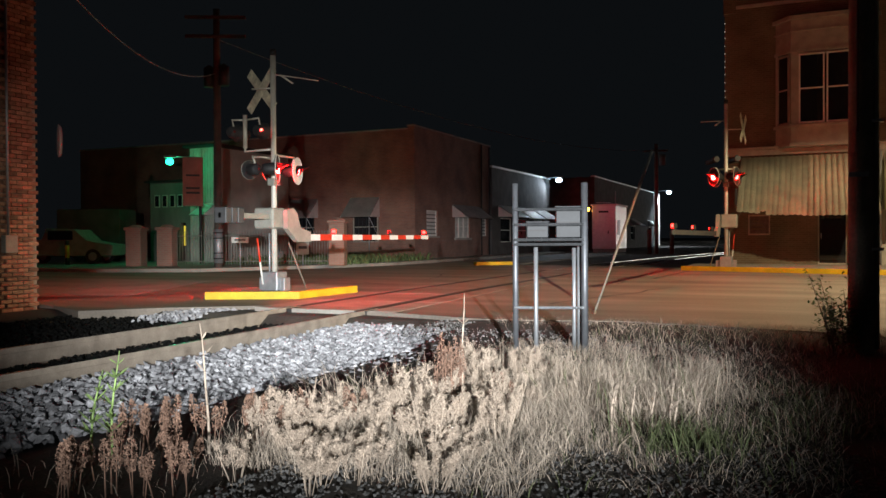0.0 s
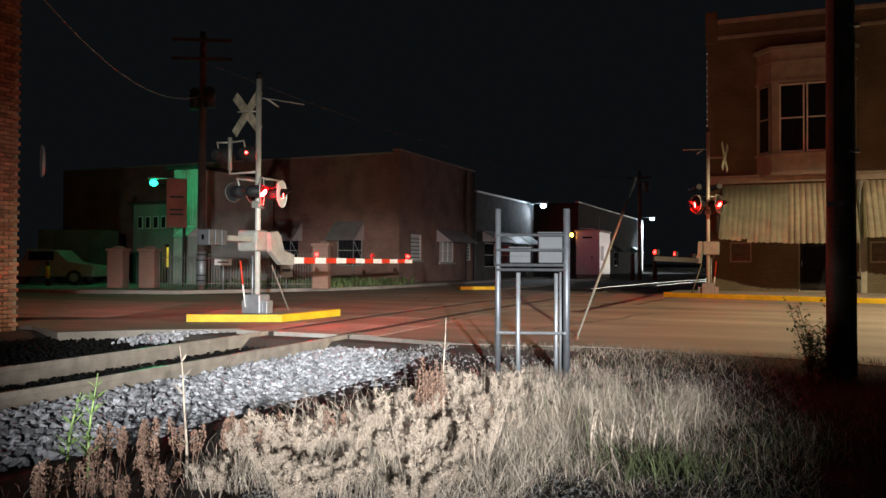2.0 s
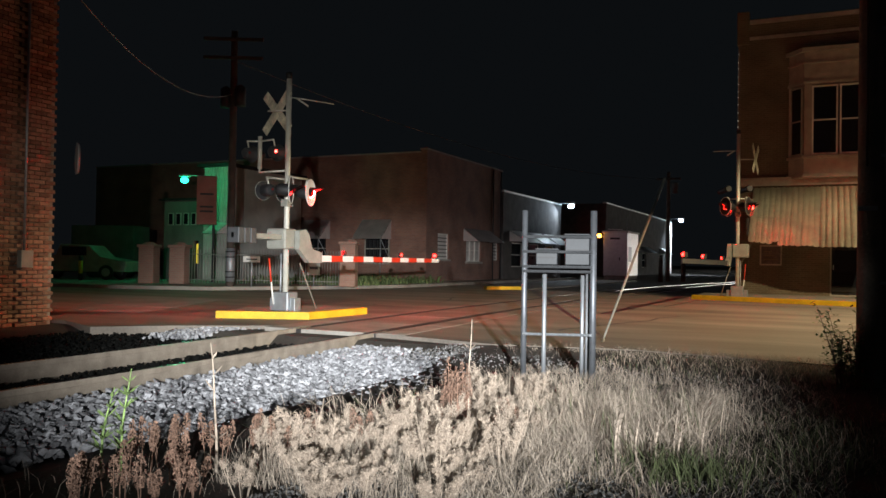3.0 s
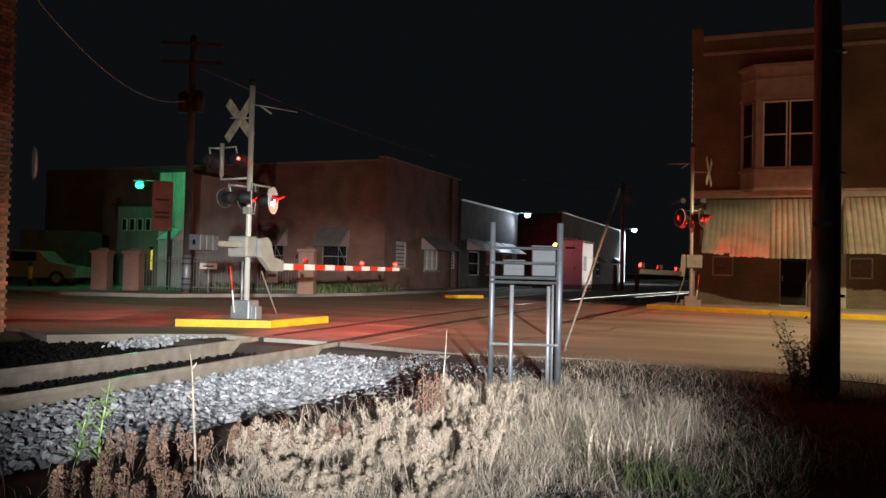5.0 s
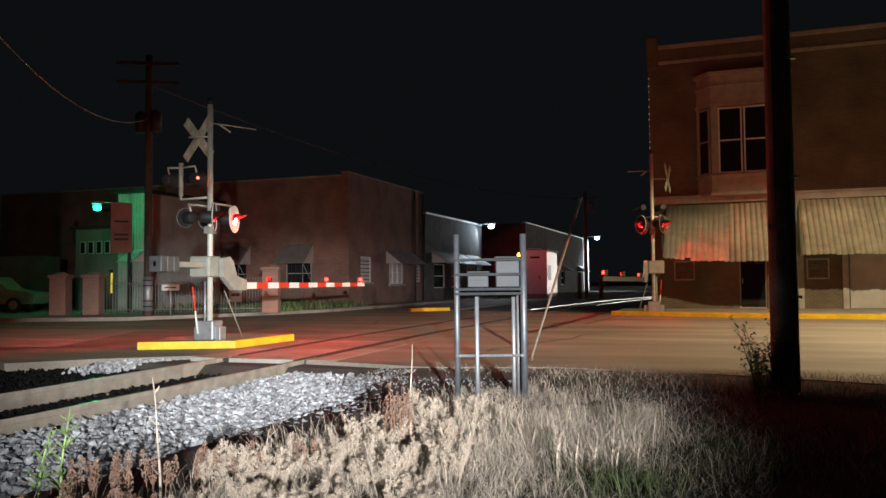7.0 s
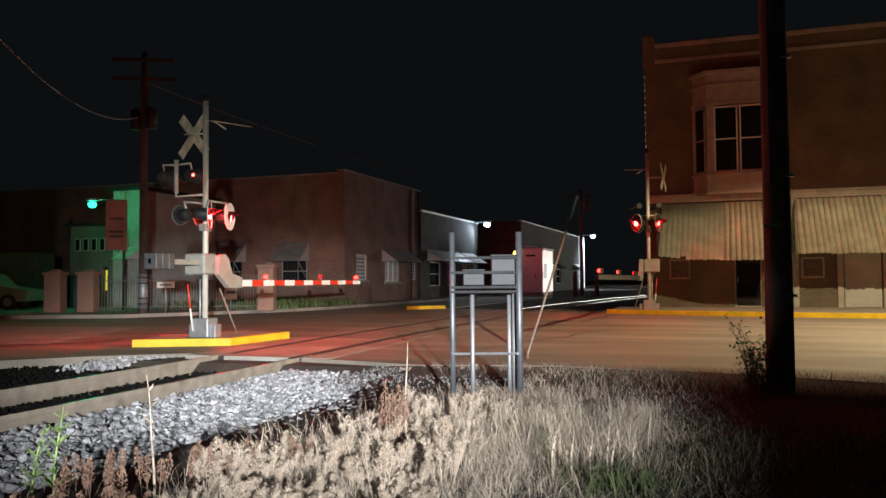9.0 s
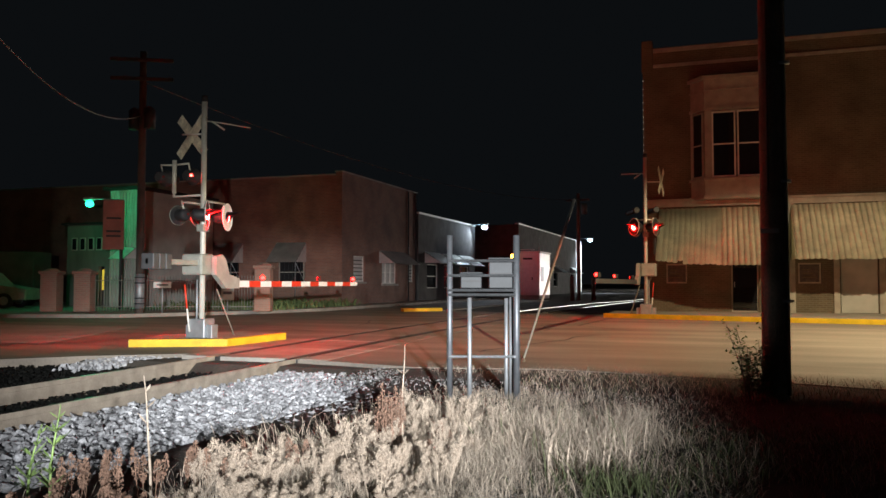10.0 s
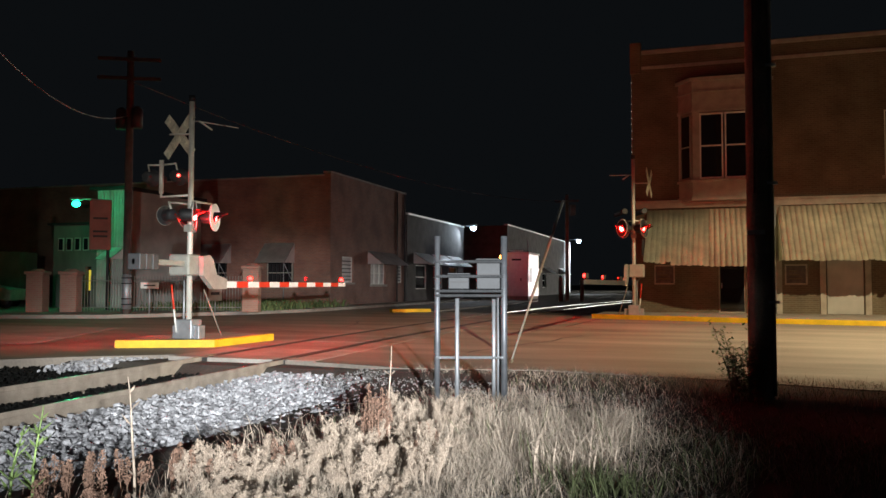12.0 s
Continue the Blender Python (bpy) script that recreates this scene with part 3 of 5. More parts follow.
def crossing_signal(name, m, label, mast_h, lamp_h, buck_h, arm_from, arm_to, arm_h, stripes, upper, buck=(-0.50, -0.12, -12), twist=(14, -20)):
    sig = thing(name, m, label, "crossing signal", "crossing signals")
    bm = bmesh.new()
    box(bm, -0.2, 0.2, -0.2, 0.2, -0.025, 0.40)
    bevelled(bm, 0.02)
    base = part("base", bm, M_GALV, sig, "bolted galvanised base box")
    for dx in (-0.27, 0.27):
        boxpart("base_flange", (dx - 0.07, dx + 0.07, -0.12, 0.12, -0.025, 0.27), M_GALV, base, w=0.012)
    rodpart("mast", (0, 0, 0.10), (0, 0, mast_h), 0.062, M_ALU, sig, "aluminium mast", seg=16)
    rodpart("mast_cap", (0, 0, mast_h - 0.12), (0, 0, mast_h + 0.02), 0.068, M_BLACK, sig, seg=16)
    rodpart("conduit", (-0.09, -0.06, 0.12), (-0.09, -0.06, arm_h + 0.1), 0.022, M_GALV, sig)
    # lamp crossarm
    bm = bmesh.new()
    for k in (-1, 1):
        pipe(bm, [(0.05 * k, 0, lamp_h + 0.28), (0.30 * k, -0.36, lamp_h + 0.30), (0.30 * k, 0.36, lamp_h + 0.30)], 0.024)
        for y in (-0.38, 0.38):
            pipe(bm, [(0.30 * k, y * 0.95, lamp_h + 0.30), (0.22 * k, y, lamp_h + 0.12)], 0.024)
    part("crossarm", bm, M_ALU, sig, "pipe crossarm for the lamps")
    boxpart("junction_box", (-0.09, 0.09, -0.12, 0.12, lamp_h - 0.34, lamp_h - 0.18), M_PAINTGREY, sig, w=0.01)
    for y, phase in ((-0.38, 0 if upper else 1), (0.38, 1 if upper else 0)):
        lamp_head(sig, (0.36, y, lamp_h), 1, phase, twist[0] + (0 if phase or not upper else 12), M_REFLECT if phase and upper else M_BLACK, G_RED if upper else G_REDFAR)
        lamp_head(sig, (-0.36, y, lamp_h), -1, phase, twist[1], M_BLACK, G_REDBACK if upper else G_REDSHOP, 0.21 if upper else 0.305)
    # crossbuck of two blades, their dimness and lit patches put into the colour
    for tilt in (-45, 45):
        bm = bmesh.new()
        box(bm, -0.62, 0.62, -0.006 + 0.01 * (tilt > 0), 0.006 + 0.01 * (tilt > 0), -0.115, 0.115)
        bevelled(bm, 0.004)
        part("crossbuck_blade", bm, M_DIMWHITE, sig, "dim mottled white crossbuck blade", m=pose(buck[0], buck[1], buck_h, 0, tilt, buck[2]))
    rodpart("crossbuck_bracket", (0, 0, buck_h), (-0.5, -0.10, buck_h), 0.02, M_ALU, sig)
    bm = bmesh.new()
    pipe(bm, [(0, 0, buck_h + 0.3), (0.25, 0.22, buck_h + 0.28), (0.75, 0.7, buck_h + 0.22)], 0.012, 6)
    pipe(bm, [(0.12, 0.1, buck_h + 0.3), (0.34, 0.28, buck_h + 0.12)], 0.02, 6)
    part("ladder_stay", bm, M_ALU, sig, "thin bracing rods")
    if upper:
        bm = bmesh.new()
        pipe(bm, [(0, 0, 3.14), (-0.78, 0, 3.12), (-0.78, 0, 3.93)], 0.03)
        rod(bm, (-0.78, 0, 3.2), (-0.78, 0, 3.95), 0.05)
        pipe(bm, [(-0.78, 0, 3.84), (-1.14, 0, 3.86), (-1.14, 0.05, 3.7)], 0.022)
        pipe(bm, [(-0.78, 0, 3.84), (-0.4, 0, 3.86), (-0.4, 0.05, 3.7)], 0.022)
        part("side_bracket", bm, M_ALU, sig, "bracket arm carrying a second pair of lamps")
        for x in (-1.14, -0.40):
            bm = bmesh.new()
            prof = [(0.12, 0.20), (0.10, 0.20), (0.08, 0.13), (-0.1, 0.135), (-0.17, 0.09)]
            rr = [[bm.verts.new((r * math.cos(k * math.tau / 18), y, r * math.sin(k * math.tau / 18))) for k in range(18)] for y, r in prof]
            for a, b in zip(rr, rr[1:]):
                for k in range(18):
                    bm.faces.new((a[k], a[(k + 1) % 18], b[(k + 1) % 18], b[k])).smooth = True
            bm.faces.new(rr[-1]), bm.faces.new(rr[0][::-1])
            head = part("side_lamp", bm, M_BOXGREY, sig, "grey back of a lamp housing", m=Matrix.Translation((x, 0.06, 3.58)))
            bm = bmesh.new()
            rod(bm, (0.10, -0.12, 0), (0.135, -0.14, 0), 0.028, None, 10)
            part("peep_lens", bm, M_DARKRED if x < -1 else G_REDDIM, head, "small red side lens")
            bm = bmesh.new()
            rod(bm, (0, -0.012, 0), (0, 0.012, 0), 0.11, None, 18)
            bmesh.ops.recalc_face_normals(bm, faces=bm.faces[:])
            for f in bm.faces:
                f.material_index = 1 if f.normal.y > 0.5 else 0
            MOVING.append((part("lens", bm, [M_DARKRED, G_REDSIDE], head, "round red lamp lens", m=Matrix.Translation((0, 0.25, 0))), 0 if x < -1 else 1))
            bm = bmesh.new()
            ring_a = [(0.125 * math.cos(k * math.tau / 16), 0.125 * math.sin(k * math.tau / 16)) for k in range(16)]
            ra = [[bm.verts.new((a, y, b)) for a, b in ring_a] for y in (0.12, 0.46)]
            for k in range(16):
                bm.faces.new((ra[0][k], ra[0][(k + 1) % 16], ra[1][(k + 1) % 16], ra[1][k]))
            part("collar", bm, M_BLACK, head, "long black hood tube")
    if not upper:
        # extra pair of lamps, added only to redden the front of the hut
        for x, phase in ((-0.34, 0), (0.34, 1)):
            beam_lamp(sig, (x, 0.0, lamp_h + 0.62), 198.5, phase)
    # gate mechanism: case, curved arm bracket, counterweights
    bm = bmesh.new()
    box(bm, -0.36, 0.16, -0.26, 0.18, arm_h + 0.2, arm_h + 0.66)
    bevelled(bm, 0.03)
    mech = part("gate_mechanism", bm, M_PAINTGREY, sig, "grey gate motor case")
    boxpart("case_door", (-0.33, 0.13, -0.276, -0.262, arm_h + 0.25, arm_h + 0.62), M_PAINTGREY, mech, w=0.004)
    bm = bmesh.new()
    side = [(0.1, 0.62), (0.34, 0.66), (0.48, 0.55), (0.62, 0.22), (1.02, 0.13), (1.02, -0.10), (0.50, -0.10), (0.30, 0.05), (0.1, 0.20)]
    lo = [bm.verts.new((0.17, y, arm_h + z)) for y, z in side]
    hi = [bm.verts.new((0.29, y, arm_h + z)) for y, z in side]
    bm.faces.new(lo), bm.faces.new(hi[::-1])
    for k in range(len(side)):
        bm.faces.new((lo[k], hi[k], hi[(k + 1) % len(side)], lo[(k + 1) % len(side)]))
    part("arm_bracket", bm, M_PAINTGREY, sig, "curved grey arm bracket")
    bm = bmesh.new()
    box(bm, 0.0, 0.08, -1.9, 0.1, arm_h + 0.40, arm_h + 0.52)
    bevelled(bm, 0.01)
    weight = part("counterweight_arm", bm, M_PAINTGREY, sig)
    for k in range(3):
        boxpart("counterweight", (-0.1, 0.2, -1.9 + k * 0.2, -1.72 + k * 0.2, arm_h + 0.3, arm_h + 0.62), M_DARKSTEEL, weight, w=0.012)
    # the lowered arm in red and white lengths; the far one's dimness is put into plain dark grey
    ln = (arm_to - arm_from) / stripes
    for k in range(stripes):
        y0 = arm_from + k * ln
        h0, h1 = 0.075 - 0.02 * k / stripes, 0.075 - 0.02 * (k + 1) / stripes
        boxpart("arm_stripe", (0.215, 0.245, y0, y0 + ln - 0.002, arm_h - h1, arm_h + h0), M_DARKSTEEL if not upper else M_REDSTRIPE if k % 2 else M_REFLECT, sig,
                "dull dark grey length of the far gate arm" if not upper else "red band of the gate arm" if k % 2 else "white band of the gate arm")
    lens_at = [(arm_to - 0.28, None), (arm_from + 0.62 * (arm_to - arm_from), 1), (arm_from + 0.17 * (arm_to - arm_from), 0)]
    for y, phase in lens_at:
        bulb = gate_light(sig, (0.23, y, arm_h + 0.145), phase)
        if phase is not None:
            MOVING.append((bulb, phase))
        else:
            bulb.data.materials[0] = G_REDSMALL
    # leaning warning sticks at the foot
    bm = bmesh.new()
    rod(bm, (-0.16, -0.22, 0.12), (-0.20, -0.26, 0.62), 0.02)
    stick = part("marker_stick", bm, M_WHITE, sig, "red and white marker stick")
    rodpart("red_band", (-0.20, -0.26, 0.62), (-0.24, -0.30, 1.15), 0.02, M_REDSTRIPE, stick)
    bm = bmesh.new()
    rod(bm, (0.5, 0.5, 0.02), (0.2, 0.25, 1.05), 0.016)
    part("stay_rod", bm, M_WOOD, sig)
    return sig


NEARER = Matrix.Translation((0, 0, 1.2)) @ Matrix.Scale(0.892, 4) @ Matrix.Translation((0, 0, -1.2))
crossing_signal("crossing_signal", NEARER @ pose(-10.92, 15.33, 0.03), "crossing mast with flashing red lamps and lowered gate on yellow-kerbed island",
                5.34, 2.66, 4.5, 1.0, 7.55, 1.16, 13, True, (-0.38, 0.08, -14))
crossing_signal("crossing_signal", pose(-2.62, 29.8, 0.09, 0, 0, 180), "far railway crossing mast with lit red lamps before the brick shop",
                5.75, 3.12, 4.75, 1.0, 10.6, 1.18, 19, False, (-0.55, 0.0, 82), (42, -16))

ISLE = [(-10.65, 12.67), (-8.99, 13.43), (-8.93, 15.54), (-10.36, 16.04), (-11.25, 14.39)]
bm = bmesh.new()
slab(bm, ISLE, -0.1, 0.12)
tagged(part("island", bm, M_CONC), "raised concrete island under the signal mast", "island", kind="structure")
bm = bmesh.new()
for (xa, ya), (xb, yb) in (zip(ISLE[:2], ISLE[1:3])):
    n = Vector((yb - ya, -(xb - xa), 0)).normalized() * 0.13
    slab(bm, [(xa, ya), (xb, yb), (xb - n.x, yb - n.y), (xa - n.x, ya - n.y)], -0.09, 0.142)
bmesh.ops.remove_doubles(bm, verts=bm.verts[:], dist=0.001)
bm.transform(Matrix.Translation(((ISLE[1][1] - ISLE[0][1]) * 0.004, 0, 0)))
tagged(part("kerb_island", bm, M_YELLOW), "yellow painted kerb along the signal island", "kerb", kind="structure")


# ---- buildings ----
def wall_x(bm, x0, x1, z0, z1, y0, y1, holes=()):
    """A wall along x between y0 and y1, with openings (x0, x1, z0, z1)."""
    xs = sorted({x0, x1, *[h[0] for h in holes], *[h[1] for h in holes]})
    zs = sorted({z0, z1, *[h[2] for h in holes], *[h[3] for h in holes]})
    for a, b in zip(xs, xs[1:]):
        for c, d in zip(zs, zs[1:]):
            if not any(h[0] <= a and b <= h[1] and h[2] <= c and d <= h[3] for h in holes):
                box(bm, a, b, y0, y1, c, d)


def wall_y(bm, y0, y1, z0, z1, x0, x1, holes=()):
    ys = sorted({y0, y1, *[h[0] for h in holes], *[h[1] for h in holes]})
    zs = sorted({z0, z1, *[h[2] for h in holes], *[h[3] for h in holes]})
    for a, b in zip(ys, ys[1:]):
        for c, d in zip(zs, zs[1:]):
            if not any(h[0] <= a and b <= h[1] and h[2] <= c and d <= h[3] for h in holes):
                box(bm, x0, x1, a, b, c, d)


def sash(parent, w, h, m, mid=True, frame_mat=None, name="window", glass=None):
    """A window in its own space: x across, z up, seen from -y."""
    fm = frame_mat or M_TRIM
    bm = bmesh.new()
    t = 0.055
    for d in ((0, w, 0, t), (0, w, h - t, h), (0, t, t, h - t), (w - t, w, t, h - t)):
        box(bm, d[0], d[1], -0.03, 0.05, d[2], d[3])
    if mid:
        box(bm, t, w - t, -0.02, 0.04, h * 0.5 - 0.025, h * 0.5 + 0.025)
    fr = part(name, bm, fm, parent, "", m)
    boxpart("pane", (t, w - t, 0.012, 0.02, t, h - t), glass or M_GLASS, fr, "dark glass pane")
    return fr


def awning(parent, x0, x1, z_top, z_low, depth, m, material, sides=True):
    """A sloping metal awning in its own space: x along the wall, out towards -y."""
    bm = bmesh.new()
    n = max(4, int((x1 - x0) / 0.4))
    top, low = [], []
    for k in range(n + 1):
        x = x0 + (x1 - x0) * k / n
        top.append(bm.verts.new((x, -0.02, z_top)))
        low.append(bm.verts.new((x, -depth, z_low)))
    for k in range(n):
        bm.faces.new((top[k], low[k], low[k + 1], top[k + 1]))
    bmesh.ops.solidify(bm, geom=bm.faces[:], thickness=0.012)
    if sides:
        for x in (x0, x1):
            v = [bm.verts.new(p) for p in ((x, 0, z_top - 0.02), (x, -depth + 0.03, z_low), (x, 0, z_low + 0.02))]
            bm.faces.new(v)
    return part("awning", bm, material, parent, "", m)


def shop_awning(parent, x0, x1, z_top, z_low, depth, belly, y):
    """A steep metal awning of overlapping ribbed sheets, each cut to its own length."""
    x, k = x0, 0
    drift = 0.0
    while x < x1 - 0.05:
        w = min(0.19, x1 - x)
        drift = max(-0.07, min(0.07, drift + random.uniform(-0.035, 0.035)))
        u = (x - x0) / (x1 - x0)
        low = z_low + drift - 0.10 * min(1, 2 * u) * (belly > 0) + (0.10 if random.random() < 0.10 else 0)
        d = depth + belly * max(0.0, min(1.0, (u - 0.22) / 0.45))
        bm = bmesh.new()
        top, hem = [], []
        lift = 0.010 * (k % 2)
        for i in range(7):   # a shallow round rib across each sheet
            a = i / 6
            rib = 0.05 * math.sin(math.pi * a)
            top.append(bm.verts.new((x + (w + 0.012) * a, y - 0.02 - rib - lift, z_top + 0.3 * rib)))
            hem.append(bm.verts.new((x + (w + 0.012) * a, y - d - rib - lift, low + 0.03 * (1 - math.sin(math.pi * a)))))
        for i in range(6):
            bm.faces.new((top[i], hem[i], hem[i + 1], top[i + 1])).smooth = True
        bmesh.ops.solidify(bm, geom=bm.faces[:], thickness=0.006)
        part("awning_sheet", bm, M_AWNING, parent, "pale ribbed metal awning sheet")
        x, k = x + w, k + 1
    for x in (x0 - 0.012, x1 + 0.012):   # closed triangular ends
        bm = bmesh.new()
        lo = [bm.verts.new((x - 0.006, *p)) for p in ((y - 0.005, z_top - 0.03), (y - depth + 0.05, z_low + 0.06), (y - 0.005, z_low + 0.06))]
        hi = [bm.verts.new((x + 0.006, v.co.y, v.co.z)) for v in lo]
        bm.faces.new(lo), bm.faces.new(hi[::-1])
        for i in range(3):
            bm.faces.new((lo[i], hi[i], hi[(i + 1) % 3], lo[(i + 1) % 3]))
        part("awning_end", bm, M_AWNING, parent)


def brick_shop():
    Y = 33.0
    sh = thing("brick_shop", pose(0, 0, 0), "two-storey brown brick corner shop with bay window and metal awnings", "building")
    bm = bmesh.new()
    holes = [(0.27, 1.25, 0.13, 2.32), (-2.12, -1.36, 1.22, 1.98), (2.62, 3.42, 1.22, 1.98), (4.05, 5.3, 0.13, 2.3), (-0.31, 1.35, 5.28, 7.75), (6.05, 7.7, 5.2, 7.6),
             (6.4, 7.4, 0.13, 2.32)]
    wall_x(bm, -2.95, 16, 0.0, 10.55, Y, Y + 0.35, holes)
    box(bm, -2.95, -2.6, Y + 0.35, 60, 0, 10.55)
    box(bm, 15.65, 16, Y + 0.35, 60, 0, 10.55)
    box(bm, -2.6, 15.65, 59.65, 60, 0, 10.55)
    part("wall", bm, M_BRICK_B, sh, "brown brick wall")
    boxpart("roof", (-2.6, 15.65, Y + 0.35, 59.65, 10.0, 10.2), M_BLACK, sh)
    bm = bmesh.new()
    box(bm, -2.99, -2.56, Y - 0.08, Y + 0.4, 9.6, 10.85)
    bevelled(bm, 0.02)
    part("corner_pier", bm, M_BRICK_B, sh, "raised brick corner pier")
    bm = bmesh.new()
    for z0, z1, d in ((10.35, 10.5, 0.10), (9.75, 9.87, 0.07), (4.2, 4.42, 0.14), (4.42, 4.5, 0.2)):
        box(bm, -2.54 if z0 > 9 else -2.97, 16, Y - d, Y - 0.002, z0, z1)
    part("cornice", bm, M_TRIM, sh, "painted cornice bands")
    # bay window
    plan = [(-1.15, Y), (-0.62, Y - 0.62), (1.66, Y - 0.62), (2.2, Y)]
    bays = []
    for z0, z1 in ((4.55, 5.12), (7.9, 9.0)):
        bm2 = bmesh.new()
        slab(bm2, plan, z0, z1)
        bays.append(part("bay_panel", bm2, M_TRIM, sh, "painted wooden bay panel"))
    bay = bays[0]
    for d in ((-0.62, -0.36, Y - 0.62, Y - 0.5), (1.40, 1.66, Y - 0.62, Y - 0.5), (-1.15, -1.06, Y - 0.1, Y), (2.1, 2.2, Y - 0.1, Y)):
        boxpart("bay_post", (*d, 5.12, 7.9), M_TRIM, sh)
    for z0, z1, o in ((4.42, 4.55, 0.06), (5.12, 5.22, 0.08), (7.8, 7.92, 0.05), (8.55, 8.62, 0.05), (8.98, 9.12, 0.12)):
        bm = bmesh.new()
        slab(bm, [(-1.15 - o, Y), (-0.62 - o * .6, Y - 0.62 - o), (1.66 + o * .6, Y - 0.62 - o), (2.2 + o, Y)], z0, z1)
        part("bay_moulding", bm, M_TRIM, bay)
    for x in (-0.36, 0.55):
        sash(sh, 0.85, 2.5, pose(x, Y - 0.55, 5.25), True, M_WHITE)
    sash(sh, 0.62, 2.5, pose(-1.08, Y - 0.06, 5.25, 0, 0, -49.5), True, M_TRIM)
    sash(sh, 0.62, 2.5, pose(1.74, Y - 0.52, 5.25, 0, 0, 49.5), True, M_TRIM)
    for x in (6.05, 6.9):
        sash(sh, 0.8, 2.4, pose(x, Y + 0.06, 5.2), True, M_WHITE)
    boxpart("sill", (5.95, 7.8, Y - 0.08, Y + 0.05, 5.08, 5.2), M_TRIM, sh)
    # shop fronts
    for x in (0.27, 6.4):
        d = sash(sh, 0.98, 2.19, pose(x, Y + 0.12, 0.13), False, M_TRIM, "door")
        boxpart("door_handle", (0.1, 0.13, -0.08, -0.04, 0.95, 1.15), M_GALV, d)
    for x in (-2.12, 2.62):
        p = sash(sh, 0.78, 0.76, pose(x, Y + 0.03, 1.22), False, M_TRIM, "poster_case", M_POSTER)
        for k in range(3):
            boxpart("poster_bar", (0.14, 0.62 - 0.1 * k, 0.004, 0.011, 0.2 + 0.14 * k, 0.26 + 0.14 * k), M_BRICK_B, p)
    boxpart("boarded_door", (4.07, 5.28, Y + 0.05, Y + 0.1, 0.14, 2.28), M_SIDING, sh, "pale boarded double door")
    for x in (2.32, 3.82, 5.32):
        boxpart("pilaster", (x, x + 0.2, Y - 0.07, Y - 0.003, 0.13, 4.2), M_TRIM, sh)
    for x0, x1, top, low, belly in ((-2.35, 2.12, 4.12, 2.02, 0.5), (2.42, 10.5, 4.16, 2.02, 0.0)):
        shop_awning(sh, x0, x1, top, low, 2.2, belly, Y)
    rodpart("awning_post", (2.28, Y - 0.3, 0.13), (2.28, Y - 0.3, 4.2), 0.035, M_GALV, sh)
    boxpart("awning_stay", (-2.44, -2.38, Y - 1.9, Y - 1.5, 2.3, 2.9), M_BLACK, sh, "dark awning stay")
    # string of small bulbs on the corner
    for k in range(14):
        bm = bmesh.new()
        bmesh.ops.create_icosphere(bm, subdivisions=1, radius=0.016)
        part("bulb", bm, G_TINY, sh, "", Matrix.Translation((-2.93, Y - 0.1, 5.6 + k * 0.28 + random.uniform(-0.04, 0.04))))


brick_shop()


